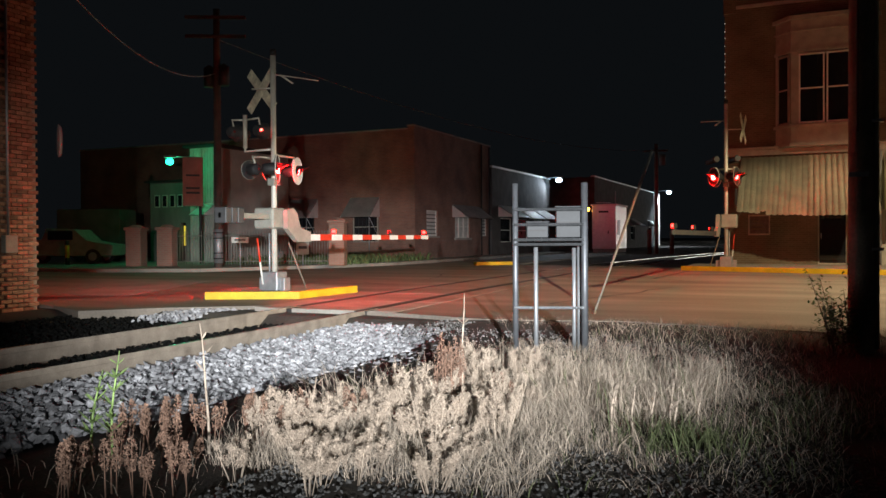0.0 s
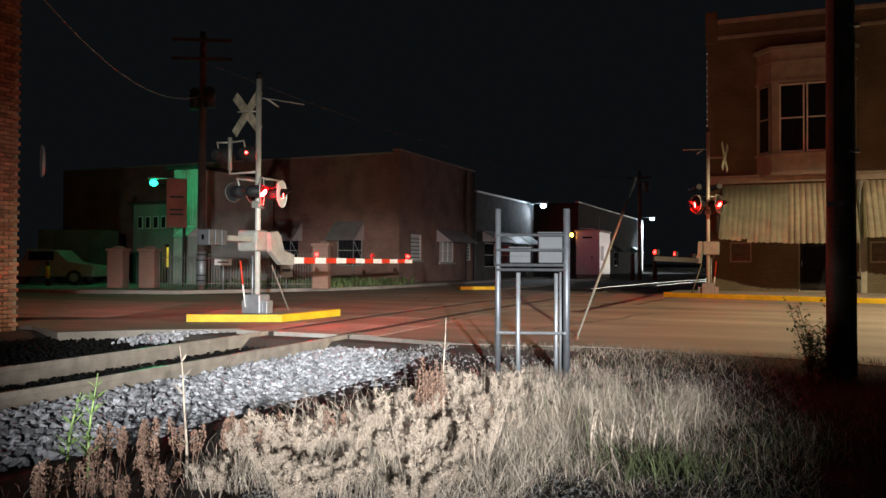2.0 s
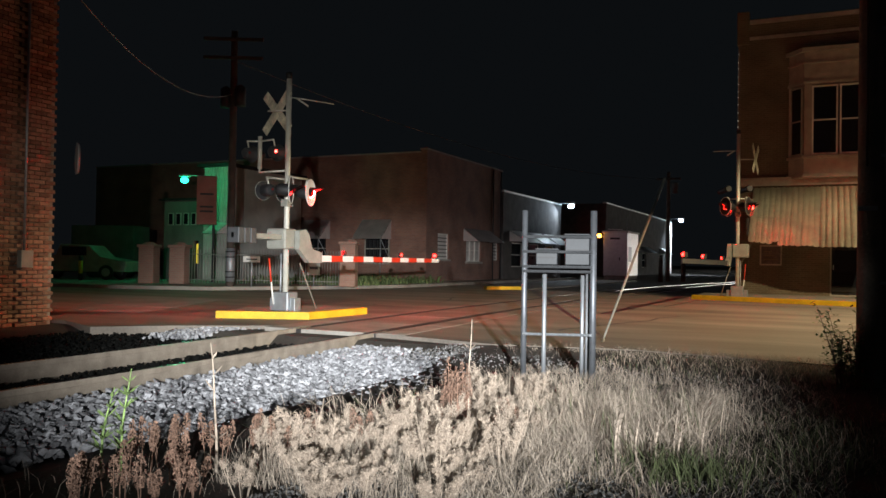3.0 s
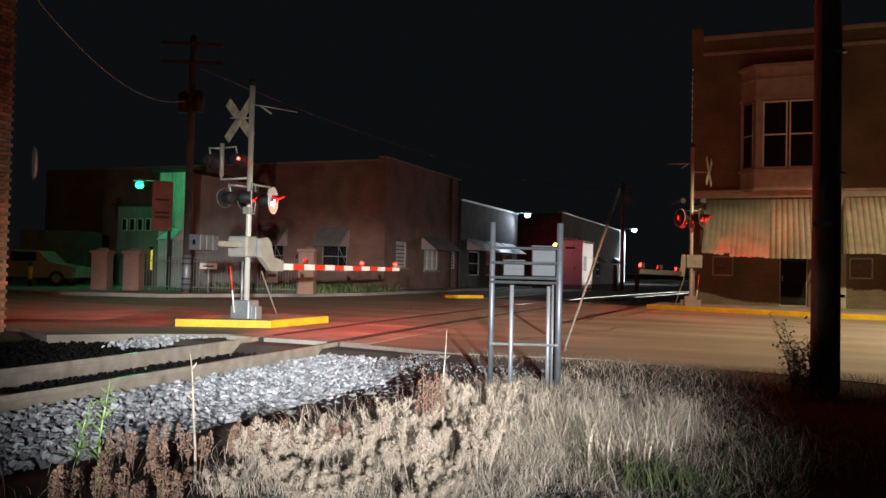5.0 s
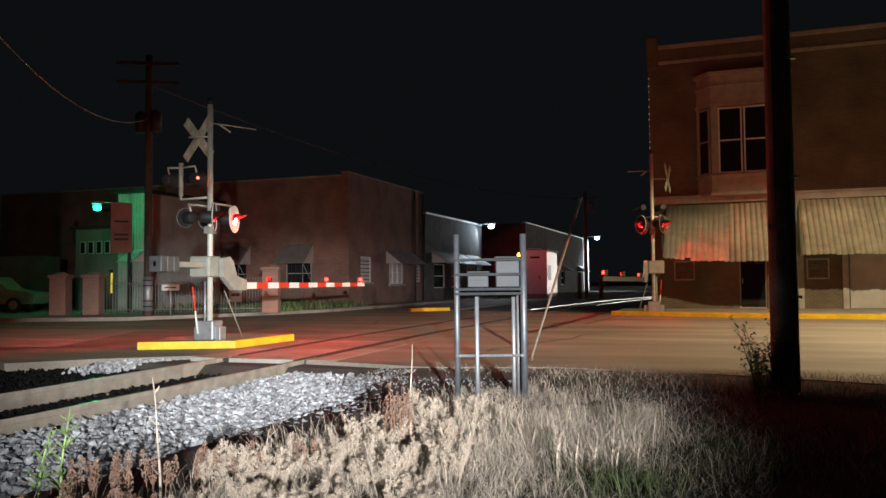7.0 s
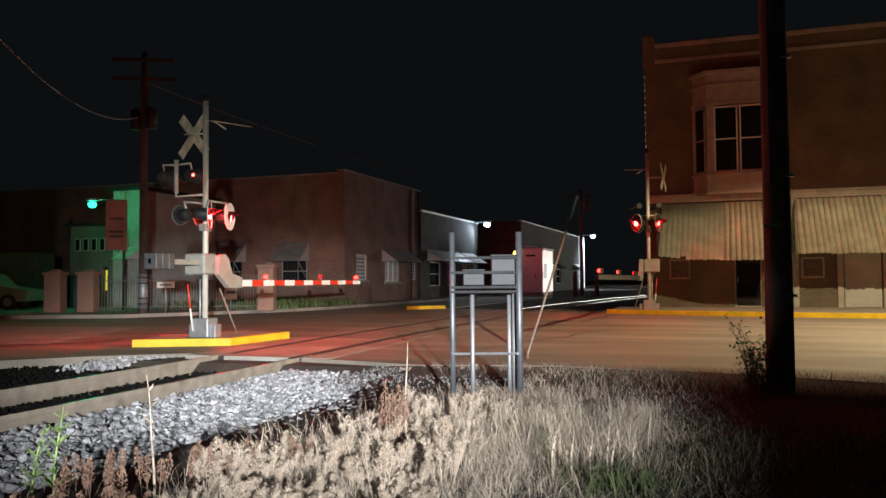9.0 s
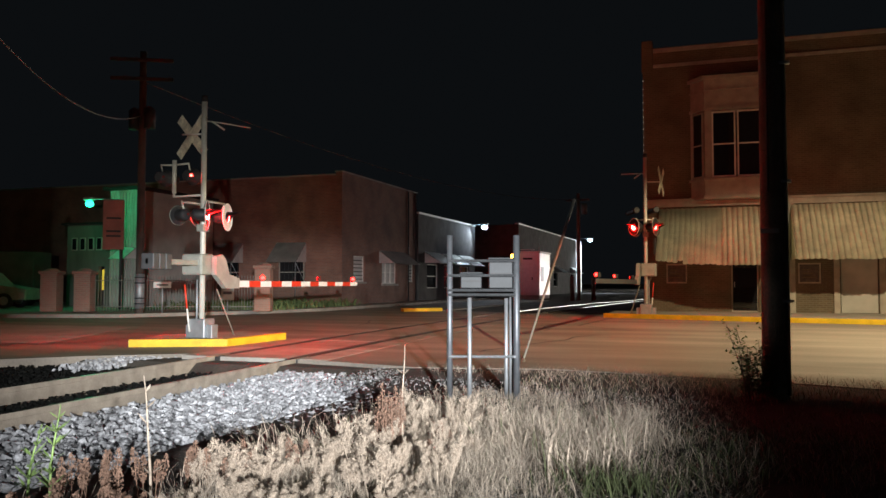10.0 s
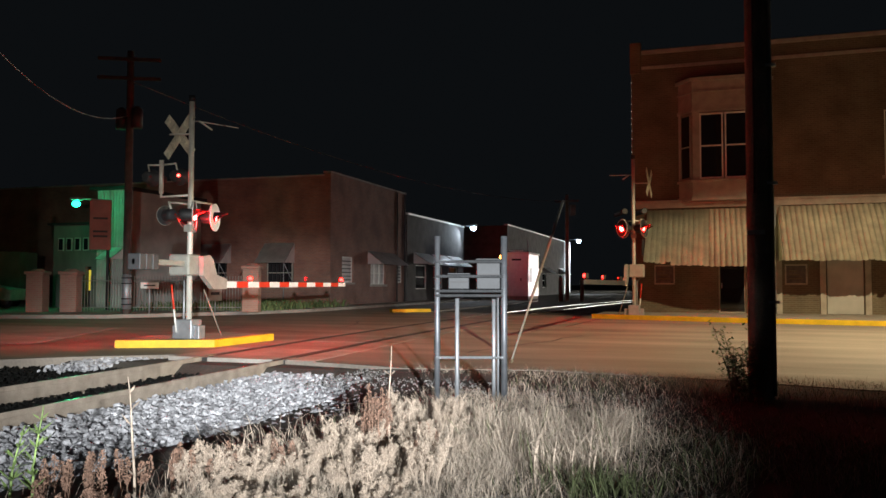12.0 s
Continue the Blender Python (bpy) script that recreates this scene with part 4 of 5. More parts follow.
def brick_store():
    X, Y = -18.5, 37.8
    st = thing("brick_store", pose(0, 0, 0), "long dark red brick store with tin window awnings", "building")
    bm = bmesh.new()
    wall_y(bm, Y, 48.6, 0, 6.95, X - 0.35, X, [(39.2, 40.6, 1.3, 2.68), (43.0, 45.2, 1.2, 2.5), (47.2, 48.0, 1.3, 2.7)])
    wall_x(bm, -42, X - 0.35, 0, 6.8, Y, Y + 0.35, [(-22.2, -20.6, 1.0, 2.6), (-26.0, -24.6, 1.0, 2.6)])
    box(bm, -42, X - 0.35, 48.25, 48.6, 0, 6.9)
    box(bm, -42, -41.65, Y + 0.35, 48.25, 0, 6.8)
    part("wall", bm, M_BRICK_A, st, "dark red brick wall")
    boxpart("roof", (-41.65, X - 0.35, Y + 0.35, 48.25, 6.3, 6.45), M_BLACK, st)
    bm = bmesh.new()
    box(bm, X - 0.4, X + 0.05, Y - 0.05, 48.65, 6.95, 7.03)
    box(bm, -42, X - 0.4, Y - 0.05, Y + 0.4, 6.80, 6.88)
    part("coping", bm, M_CONC, st, "stone coping on the parapet")
    for y0, w, z, h in ((39.2, 1.4, 1.3, 1.38), (47.2, 0.8, 1.3, 1.4)):
        fr = sash(st, w, h, pose(X - 0.1, y0, z, 0, 0, 90), False, M_WHITE, "window", M_BLIND)
        for k in range(6):
            boxpart("blind_slat", (0.08, w - 0.08, -0.012, 0.004, 0.12 + k * 0.2, 0.17 + k * 0.2), M_DARKWALL, fr)
    for k in range(3):
        sash(st, 0.72, 1.3, pose(X - 0.1, 43.0 + k * 0.735, 1.2, 0, 0, 90), True, M_WHITE, "window", M_BLIND)
    boxpart("sill", (X - 0.02, X + 0.1, 42.9, 45.3, 1.08, 1.2), M_CONC, st)
    boxpart("sill", (X - 0.02, X + 0.1, 39.1, 40.7, 1.2, 1.3), M_CONC, st)
    awning(st, 42.6, 46.6, 3.1, 2.35, 1.0, pose(X, 0, 0, 0, 0, 90), M_TIN)
    for x0 in (-22.3, -26.1):
        w = 1.65
        awning(st, x0, x0 + w + 0.1, 3.35, 2.3, 1.1, pose(0, Y, 0), M_TIN, sides=True)
        fr = sash(st, 1.5, 1.6, pose(x0 + 0.1, Y + 0.1, 1.0), True)
        for k in range(6):
            rodpart("window_bar", (0.15 + k * 0.24, -0.14, 0), (0.15 + k * 0.24, -0.14, 1.6), 0.012, M_BLACK, fr, seg=6)
        for xx in (x0 + 1.72, ):
            rodpart("awning_rod", (xx, Y - 1.08, 2.3), (xx, Y - 0.02, 1.2), 0.018, M_GALV, st)
            rodpart("awning_rod", (xx, Y - 1.08, 2.3), (xx, Y - 1.08, 0.12), 0.02, M_GALV, st)
    rodpart("downpipe", (X + 0.06, 48.3, 0.1), (X + 0.06, 48.3, 6.9), 0.05, M_BLACK, st)
    rodpart("downpipe", (X + 0.06, 47.0, 0.1), (X + 0.06, 47.0, 6.9), 0.04, M_BLACK, st)


brick_store()


def row_store(name, label, y0, y1, h, bays, wall):
    """A low store further along the track-side street."""
    X = -18.5
    st = thing(name, pose(0, 0, 0), label, "building", "stores along the track")
    bm = bmesh.new()
    holes = [(b, b + 2.2, 0.9, 2.5) for b in bays]
    wall_y(bm, y0, y1, 0, h, X - 0.3, X, holes)
    box(bm, X - 12, X - 0.3, y0, y0 + 0.3, 0, h)
    box(bm, X - 12, X - 0.3, y1 - 0.3, y1, 0, h)
    part("wall", bm, wall, st)
    boxpart("roof", (X - 12, X - 0.3, y0 + 0.3, y1 - 0.3, h - 0.5, h - 0.35), M_BLACK, st)
    boxpart("coping", (X - 0.35, X + 0.06, y0, y1, h, h + 0.12), M_REFLECT, st, "pale metal coping")
    for b in bays:
        sash(st, 2.2, 1.6, pose(X - 0.1, b, 0.9, 0, 0, 90), True, M_WHITE)
        awning(st, b - 0.4, b + 2.6, 3.3, 2.55, 1.2, pose(X, 0, 0, 0, 0, 90), M_REFLECT)
    return st


row_store("row_store", "low dark store with pale awnings under a floodlight", 48.9, 61.5, 5.7, (50.5, 54.0, 57.6), M_DARKWALL)
far_store = row_store("row_store", "far dark store with white end bay lit by a wall floodlight", 76, 112, 6.9, (86, 93, 104), M_DARKWALL)

boxpart("white_bay", (-18.49, -18.4, 107.5, 111.9, 0.1, 6.9), M_REFLECT, far_store, "white painted end bay")


def wall_floodlight(at, size=1.0):
    fl = thing("floodlight", pose(*at), "bright bluish floodlight on a short wall bracket", "lamp", "wall floodlights")
    rodpart("bracket", (-1.25 * size, -0.9 * size, 0.0), (0, 0, 0.12), 0.04, M_GALV, fl)
    boxpart("housing", (-0.28 * size, 0.3 * size, -0.2 * size, 0.2 * size, 0.02, 0.2), M_GALV, fl, w=0.02)
    bm = bmesh.new()
    bmesh.ops.create_uvsphere(bm, u_segments=14, v_segments=8, radius=0.23 * size)
    for v in bm.verts:
        v.co.z = v.co.z * 0.75 - 0.12
    part("globe", bm, G_WHITE, fl, "glowing bluish lens")


wall_floodlight((-17.6, 61.1, 5.72), 1.0)
wall_floodlight((-17.2, 111.8, 7.3), 1.35)


def left_brick_building():
    X = -12.4
    bd = thing("brick_warehouse", pose(0, 0, 0), "salmon brick warehouse corner with patched mortar beside the street", "building")
    bm = bmesh.new()
    box(bm, X - 12, X - 0.06, -14, 10.4, -0.2, 9)
    part("wall", bm, M_MORTAR, bd, "mortar bed of the brick wall")
    rows, k = [], 0
    me_full = bpy.data.meshes.new("brick")
    bm = bmesh.new()
    box(bm, -0.1, 0.045, -0.1, 0.1, -0.031, 0.031)
    bevelled(bm, 0.006)
    bm.to_mesh(me_full)
    bm.free()
    me_full.materials.append(M_BRICK_C)
    rest = bmesh.new()
    for r in range(120):
        z = -0.1 + r * 0.075
        for c in range(16):
            y = 10.36 - 0.1 - c * 0.213 - (0.107 if r % 2 else 0)
            proud = 0.05 if c < 3 else 0.0
            if r < 27 and c < 11:
                o = new("brick", me_full)
                o.parent = bd
                o.location = (X + proud - 0.05 + random.uniform(-0.004, 0.004), y, z)
                o.rotation_euler[2] = random.uniform(-0.02, 0.02)
            else:
                box(rest, X + proud - 0.12, X + proud - 0.005 + random.uniform(-0.004, 0.004), y - 0.1, y + 0.1, z - 0.031, z + 0.031)
    tagged(part("brickwork", rest, mat("salmon_brick_high", (0.36, 0.19, 0.12), 0.9, 0, 0.3, 12, 0.4, 50, per="island"), bd), kind="stuff")
    boxpart("meter_box", (X + 0.05, X + 0.17, 9.62, 9.86, 0.95, 1.25), M_PAINTGREY, bd, "small grey meter box", w=0.01)
    rodpart("conduit", (X + 0.08, 9.74, 1.2), (X + 0.08, 9.74, 5.5), 0.022, M_GALV, bd)
    # bracketed round mirror on the corner
    bm = bmesh.new()
    rod(bm, (0, 0, 0), (0.02, 0.05, 0), 0.3, 0.26, 20)
    o = part("wall_lamp_shade", bm, M_GALV, bd, "round galvanised shade on the corner", pose(X + 0.1, 10.75, 2.95))
    o.scale = (0.6, 1, 1)


left_brick_building()


# ---- steel stand beside the track ----
def steel_stand():
    st = thing("steel_stand", pose(0, 0, 0), "galvanised steel post frame carrying two grey equipment boxes", "equipment stand")
    L, R = Vector((-2.84, 8.44, 0)), Vector((-2.15, 8.67, 0))
    for p, h, r in ((L, 1.73, 0.031), (R, 1.73, 0.036), (Vector((-2.62, 8.46, 0)), 1.05, 0.024), (Vector((-2.30, 8.80, 0)), 1.04, 0.022), (Vector((-2.24, 8.80, 0)), 1.06, 0.026)):
        rodpart("post", (p.x, p.y, -0.25), (p.x, p.y, h), r, M_OLDSTEEL if h > 1.5 else M_GALV, st, "galvanised steel post", seg=14)
    def strut(z, w=0.024, d=-0.045, name="strut"):
        bm = bmesh.new()
        a, b = L + Vector((0, d, z)), R + Vector((0, d, z))
        n = 12
        for k in range(n):   # perforated channel in short lengths
            p, q = a.lerp(b, k / n), a.lerp(b, (k + 0.72) / n)
            rod(bm, p, q, w * 0.5, None, 4, smooth=False)
        rod(bm, a + Vector((0, 0.012, w * 0.3)), b + Vector((0, 0.012, w * 0.3)), w * 0.3, None, 4, smooth=False)
        rod(bm, a + Vector((0, 0.012, -w * 0.3)), b + Vector((0, 0.012, -w * 0.3)), w * 0.3, None, 4, smooth=False)
        # struts above 0.6 m get darker steel for the missing headlight there
        part(name, bm, M_DARKSTEEL if z > 0.6 else M_GALV, st, "perforated steel strut")
    for z in (0.41, 1.08, 1.13, 1.29, 1.45):
        strut(z)
    ang = math.degrees(math.atan2(0.23, 0.69))
    # boxes stand above the low beam; that dimness is put into their grey
    for x0, x1, z0, z1, d in ((0.12, 0.35, 1.15, 1.31, 0.14), (0.43, 0.69, 1.15, 1.47, 0.18)):
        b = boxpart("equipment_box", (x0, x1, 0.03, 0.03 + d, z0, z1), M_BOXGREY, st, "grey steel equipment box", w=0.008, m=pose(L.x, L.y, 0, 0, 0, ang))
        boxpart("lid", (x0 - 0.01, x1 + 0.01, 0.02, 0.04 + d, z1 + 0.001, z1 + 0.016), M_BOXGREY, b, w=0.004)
        boxpart("seam", (x0 + 0.02, x1 - 0.02, 0.018, 0.028, (z0 + z1) / 2 - 0.008, (z0 + z1) / 2 + 0.008), M_BLACK, b)


steel_stand()


def utility_pole(name, at, h, r, label, extras, wood=M_WOODDARK):
    up = thing(name, pose(*at), label, "utility pole", "utility poles")
    bm = bmesh.new()
    n = 18
    rings = []
    for k in range(7):
        z = -0.4 + (h + 0.4) * k / 6
        rr = r * (1 - 0.2 * k / 6)
        rings.append([bm.verts.new((rr * (1 + 0.03 * math.sin(5 * a + k)) * math.cos(a), rr * (1 + 0.03 * math.cos(4 * a - k)) * math.sin(a), z)) for a in [i * math.tau / n for i in range(n)]])
    for a, b in zip(rings, rings[1:]):
        for i in range(n):
            bm.faces.new((a[i], a[(i + 1) % n], b[(i + 1) % n], b[i])).smooth = True
    bm.faces.new(rings[-1])
    part("pole", bm, wood, up, "weathered round wooden pole")
    extras(up)
    return up


def near_extras(up):
    rodpart("conduit", (0.135, -0.06, 0), (0.11, -0.05, 11.6), 0.022, M_PAINTGREY, up, "grey cable conduit")
    rodpart("conduit", (-0.05, -0.16, 2.2), (-0.045, -0.14, 11.6), 0.012, M_BLACK, up)
    for z in (1.0, 2.3, 3.6, 5.0):
        boxpart("strap", (0.08, 0.19, -0.12, -0.04, z, z + 0.03), M_GALV, up)
    bm = bmesh.new()
    box(bm, -0.13, 0.05, -0.155, -0.145, 1.75, 1.80)
    part("tag", bm, M_GALV, up)


utility_pole("utility_pole", (0.51, 9.62, 0), 12.3, 0.138, "weathered wooden utility pole with grey conduit in dark weeds", near_extras, M_WOOD)


sl = thing("street_lamp", pose(8.02, 18.7, 0), "sodium street lamp over the side street with an added light-blocking plate", "lamp")
rodpart("mast", (0, 0, -0.2), (0, 0, 8.02), 0.09, M_GALV, sl, r2=0.06)
bm = bmesh.new()
pipe(bm, [(0, 0, 7.92), (-0.7, 0.6, 8.18), (-1.4, 1.2, 8.22)], 0.035)
part("arm", bm, M_GALV, sl)
boxpart("head", (-1.65, -1.15, 1.05, 1.6, 8.13, 8.26), M_PAINTGREY, sl, w=0.03)
# unseen plate added to cut the lamp's light off the near verge
boxpart("shield", (-2.4, -0.4, 0.62, 0.64, 7.50, 8.13), M_BLACK, sl, "added plate that keeps light off the verge")


def depot_extras(up):
    for dx in (-0.36, 0.32):
        bm = bmesh.new()
        rod(bm, (dx, 0, 6.75), (dx, 0, 7.45), 0.2, None, 16)
        rod(bm, (dx, 0, 7.45), (dx, 0, 7.56), 0.2, 0.05, 16)
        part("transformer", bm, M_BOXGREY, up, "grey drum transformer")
    for z in (8.5, 9.2):
        boxpart("crossarm", (-1.1, 1.1, -0.22, -0.14, z, z + 0.12), M_WOODDARK, up, w=0.01, m=pose(0, 0, 0, 0, 0, 28))
    rodpart("pole_guard", (0, 0, 0.2), (0, 0, 1.45), 0.17, M_GALV, up, "galvanised guard on the foot", seg=18)
    for z in (0.35, 0.55, 1.1, 1.3):
        rodpart("guard_band", (0, 0, z), (0, 0, z + 0.04), 0.178, M_BLACK, up, seg=18)


utility_pole("utility_pole", (-20.05, 24.42, 0.1), 9.6, 0.15, "dark wooden pole with two transformers and a banded guard", depot_extras)


def far_extras(up):
    boxpart("crossarm", (-0.9, 0.9, -0.2, -0.1, 7.5, 7.64), M_WOOD, up, w=0.01)
    rodpart("transformer", (0.45, 0, 6.5), (0.45, 0, 7.3), 0.24, M_PAINTGREY, up, seg=14)


utility_pole("utility_pole", (-10.42, 62, 0), 8.1, 0.16, "far wooden pole with a transformer", far_extras, M_WOOD)

guy = thing("guy_wire", pose(0, 0, 0), "slanting pale guy stay from the verge to a far pole", "guy wire")
rodpart("stay", (-2.99, 12.35, -0.1), (-10.72, 62.0, 7.6), 0.014, M_PAINTGREY, guy, r2=0.12, seg=10)
rodpart("anchor", (-2.90, 11.9, -0.15), (-2.97, 12.45, 0.02), 0.03, M_GALV, guy)


def sag_wire(name, a, b, drop, r, label):
    bm = bmesh.new()
    a, b = Vector(a), Vector(b)
    pts = []
    for k in range(17):
        u = k / 16
        p = a.lerp(b, u)
        p.z -= drop * 4 * u * (1 - u)
        pts.append(p)
    pipe(bm, pts, r, 5)
    return tagged(part(name, bm, M_PAINTGREY), label, "cable", "overhead cables")


sag_wire("cable", (-20.05, 24.3, 7.3), (-12.6, 9.0, 7.6), 1.3, 0.016, "thin sagging overhead cable to the warehouse")
sag_wire("cable", (-20.05, 24.6, 8.6), (-10.2, 62, 7.6), 1.2, 0.014, "thin overhead cable along the track street")


# ---- depot corner: pillars, fence, lamp, sheds ----
def brick_pillar(at, h):
    pl = thing("brick_pillar", pose(*at, 0, 0, 20), "pinkish brick gate pillar with stepped cap on the pavement", "pillar", "gate pillars")
    boxpart("shaft", (-0.31, 0.31, -0.31, 0.31, 0, h - 0.18), M_PILLAR, pl, w=0.015)
    boxpart("cap", (-0.37, 0.37, -0.37, 0.37, h - 0.179, h - 0.06), M_PILLAR, pl, w=0.02)
    bm = bmesh.new()
    rod(bm, (0, 0, h - 0.061), (0, 0, h + 0.04), 0.34, 0.16, 4, smooth=False)
    part("cap_top", bm, M_PILLAR, pl)


for at, h in (((-24.66, 25.0, 0.12), 1.62), ((-23.47, 25.45, 0.12), 1.62), ((-17.02, 27.9, 0.12), 1.85)):
    brick_pillar(at, h)

fence = thing("iron_fence", pose(0, 0, 0), "black iron picket fence between brick gate pillars", "fence")
fa, fb = Vector((-23.1, 25.6, 0)), Vector((-17.4, 27.75, 0))
bar_me = bpy.data.meshes.new("picket")
bm = bmesh.new()
rod(bm, (0, 0, 0.14), (0, 0, 1.45), 0.011, None, 6)
rod(bm, (0, 0, 1.45), (0, 0, 1.54), 0.02, 0.001, 6)
bm.to_mesh(bar_me)
bm.free()
bar_me.materials.append(M_PAINTGREY)
for k in range(56):
    p = fa.lerp(fb, k / 55)
    o = new("picket", bar_me)
    o.parent, o.location = fence, (p.x, p.y, 0.0)
for z in (0.3, 1.32):
    rodpart("fence_rail", (fa.x, fa.y, z), (fb.x, fb.y, z), 0.018, M_PAINTGREY, fence, seg=6)


def post_sign(at, w, h, z0, label, material, post=True):
    sg = thing("street_sign", pose(*at, 0, 0, 30), label, "sign", "small signs")
    if post:
        rodpart("post", (0, 0.03, 0), (0, 0.03, z0 + h), 0.03, M_GALV, sg)
    boxpart("board", (-w / 2, w / 2, -0.012, 0.0, z0, z0 + h), material, sg, w=0.004)
    boxpart("print_bar", (-w * 0.32, w * 0.32, -0.02, -0.014, z0 + h * 0.4, z0 + h * 0.6), M_BLACK, sg)
    return sg


post_sign((-19.2, 24.6, 0.12), 0.62, 0.22, 0.92, "small white sign on a post beside the fence", M_WHITE)
post_sign((-18.0, 26.9, 0.12), 0.5, 0.55, 0.45, "grey board on a post before the fence", M_PAINTGREY)

banner = thing("banner_sign", pose(-24.2, 27.8, 0, 0, 0, 38), "tall faded red board sign on a dark post", "sign")
boxpart("board", (-0.42, 0.42, -0.05, 0.05, 2.62, 4.72), mat("faded_red_board", (0.34, 0.15, 0.12), 0.8, 0, 0.2, 2, 0.1, 30), banner, w=0.01)
rodpart("post", (0.3, 0.1, 0.1), (0.3, 0.1, 4.7), 0.06, M_BLACK, banner)
for z in (3.9, 3.35, 3.15):
    boxpart("print_bar", (-0.28, 0.28, -0.06, -0.053, z, z + 0.08), M_BLACK, banner)

ml = thing("street_lamp", pose(-25.75, 28.1, 0), "greenish mercury lamp on a short arm from the depot", "lamp")
bm = bmesh.new()
bmesh.ops.create_uvsphere(bm, u_segments=16, v_segments=10, radius=0.17)
bm.transform(Matrix.Translation((0, 0, 4.62)) @ Matrix.Diagonal((1, 1, 0.8, 1)))
o = part("globe", bm, G_GREEN, ml, "glowing green globe")
o.visible_shadow = False
boxpart("hood", (-0.2, 0.2, -0.2, 0.2, 4.78, 4.9), M_PAINTGREY, ml, w=0.03)
rodpart("arm", (0, 0, 4.86), (-0.1, 2.2, 5.0), 0.03, M_GALV, ml)

depot = thing("depot_house", pose(0, 0, 0), "white battened depot house with a green-lit awning", "building")
for name, d in (("front_wall", (-26.55, -25.0, 30.3, 30.5, 0.1, 5.45)), ("side_wall", (-26.55, -26.35, 30.5, 36, 0.1, 5.45)), ("side_wall", (-25.2, -25.0, 30.5, 36, 0.1, 5.45)),
                ("back_wall", (-26.35, -25.2, 35.8, 36, 0.1, 5.45))):
    boxpart(name, d, M_SIDING, depot)
for k in range(10):
    boxpart("batten", (-26.53 + k * 0.165, -26.49 + k * 0.165, 30.26, 30.298, 0.3, 5.45), M_SIDING, depot)
boxpart("roof", (-26.75, -24.8, 30.0, 36.2, 5.45, 5.6), M_BLACK, depot)
awning(depot, -25.85, -25.02, 2.85, 2.3, 0.9, pose(0, 30.26, 0), M_REFLECT)
shed = thing("low_shed", pose(0, 0, 0), "low pale shed with a narrow lit doorway", "building")
for d in ((-29.4, -27.55, 0.1, 3.95), (-27.2, -26.6, 0.1, 3.95), (-27.55, -27.2, 2.0, 3.95)):
    boxpart("front_wall", (d[0], d[1], 30.7, 30.9, d[2], d[3]), M_DIMSIDING, shed)
boxpart("side_wall", (-29.4, -29.2, 30.9, 36, 0.1, 3.95), M_DIMSIDING, shed)
boxpart("side_wall", (-26.8, -26.6, 30.9, 36, 0.1, 3.95), M_DIMSIDING, shed)
boxpart("roof", (-29.6, -26.58, 30.5, 36.2, 3.95, 4.05), M_BLACK, shed)
for k in range(5):   # dark upper windows
    w = boxpart("window", (-29.1 + k * 0.48, -28.78 + k * 0.48, 30.66, 30.697, 2.75, 3.35), M_SIDING, shed, "small dark window")
    boxpart("pane", (-29.06 + k * 0.48, -28.82 + k * 0.48, 30.65, 30.658, 2.79, 3.31), M_GLASS, w)
boxpart("lit_doorway", (-27.45, -27.3, 30.84, 30.88, 0.9, 1.85), G_YELLOW, shed, "narrow yellow lit doorway")


def pickup_van():
    v = thing("white_van", pose(-31.0, 27.2, 0.12, 0, 0, 25), "white pickup van parked in the dark yard", "car")
    bm = bmesh.new()
    side = [(-2.3, 0.35), (2.35, 0.35), (2.4, 0.85), (1.2, 1.0), (0.7, 1.55), (-0.6, 1.6), (-0.75, 1.05), (-2.3, 1.05)]
    lo = [bm.verts.new((x, -0.85, z)) for x, z in side]
    hi = [bm.verts.new((x, 0.85, z)) for x, z in side]
    bm.faces.new(lo), bm.faces.new(hi[::-1])
    for k in range(len(side)):
        bm.faces.new((lo[k], hi[k], hi[(k + 1) % 8], lo[(k + 1) % 8]))
    bevelled(bm, 0.04)
    # grey in place of white: the yard's darkness is put into the body colour
    part("body", bm, M_PAINTGREY, v)
    boxpart("side_window", (-0.5, 0.6, -0.872, -0.862, 1.08, 1.48), M_GLASS, v)
    for x in (-1.5, 1.5):
        for y in (-0.8, 0.8):
            w = rodpart("wheel", (x, y - 0.1, 0.33), (x, y + 0.1, 0.33), 0.33, M_BLACK, v, seg=20)
            rodpart("rim", (x, y - 0.115, 0.33), (x, y + 0.115, 0.33), 0.19, M_GALV, w, seg=14)


pickup_van()
tr = thing("box_trailer", pose(-32.4, 30.2, 0.1, 0, 0, 20), "pale box trailer standing in the dark yard", "trailer")
boxpart("box", (-1.6, 1.6, -0.9, 0.9, 0.6, 2.6), M_DARKWALL, tr, w=0.03)
for x in (-0.4, 0.5):
    rodpart("wheel", (x, -1.0, 0.32), (x, 1.0, 0.32), 0.32, M_BLACK, tr, seg=18)
bol = thing("bollard", pose(-29.2, 25.6, 0.12), "yellow and black steel bollard in the yard", "bollard")
rodpart("post", (0, 0, 0), (0, 0, 1.05), 0.09, M_BLACK, bol)
rodpart("yellow_band", (0, 0, 0.3), (0, 0, 0.85), 0.094, M_YELLOW, bol)


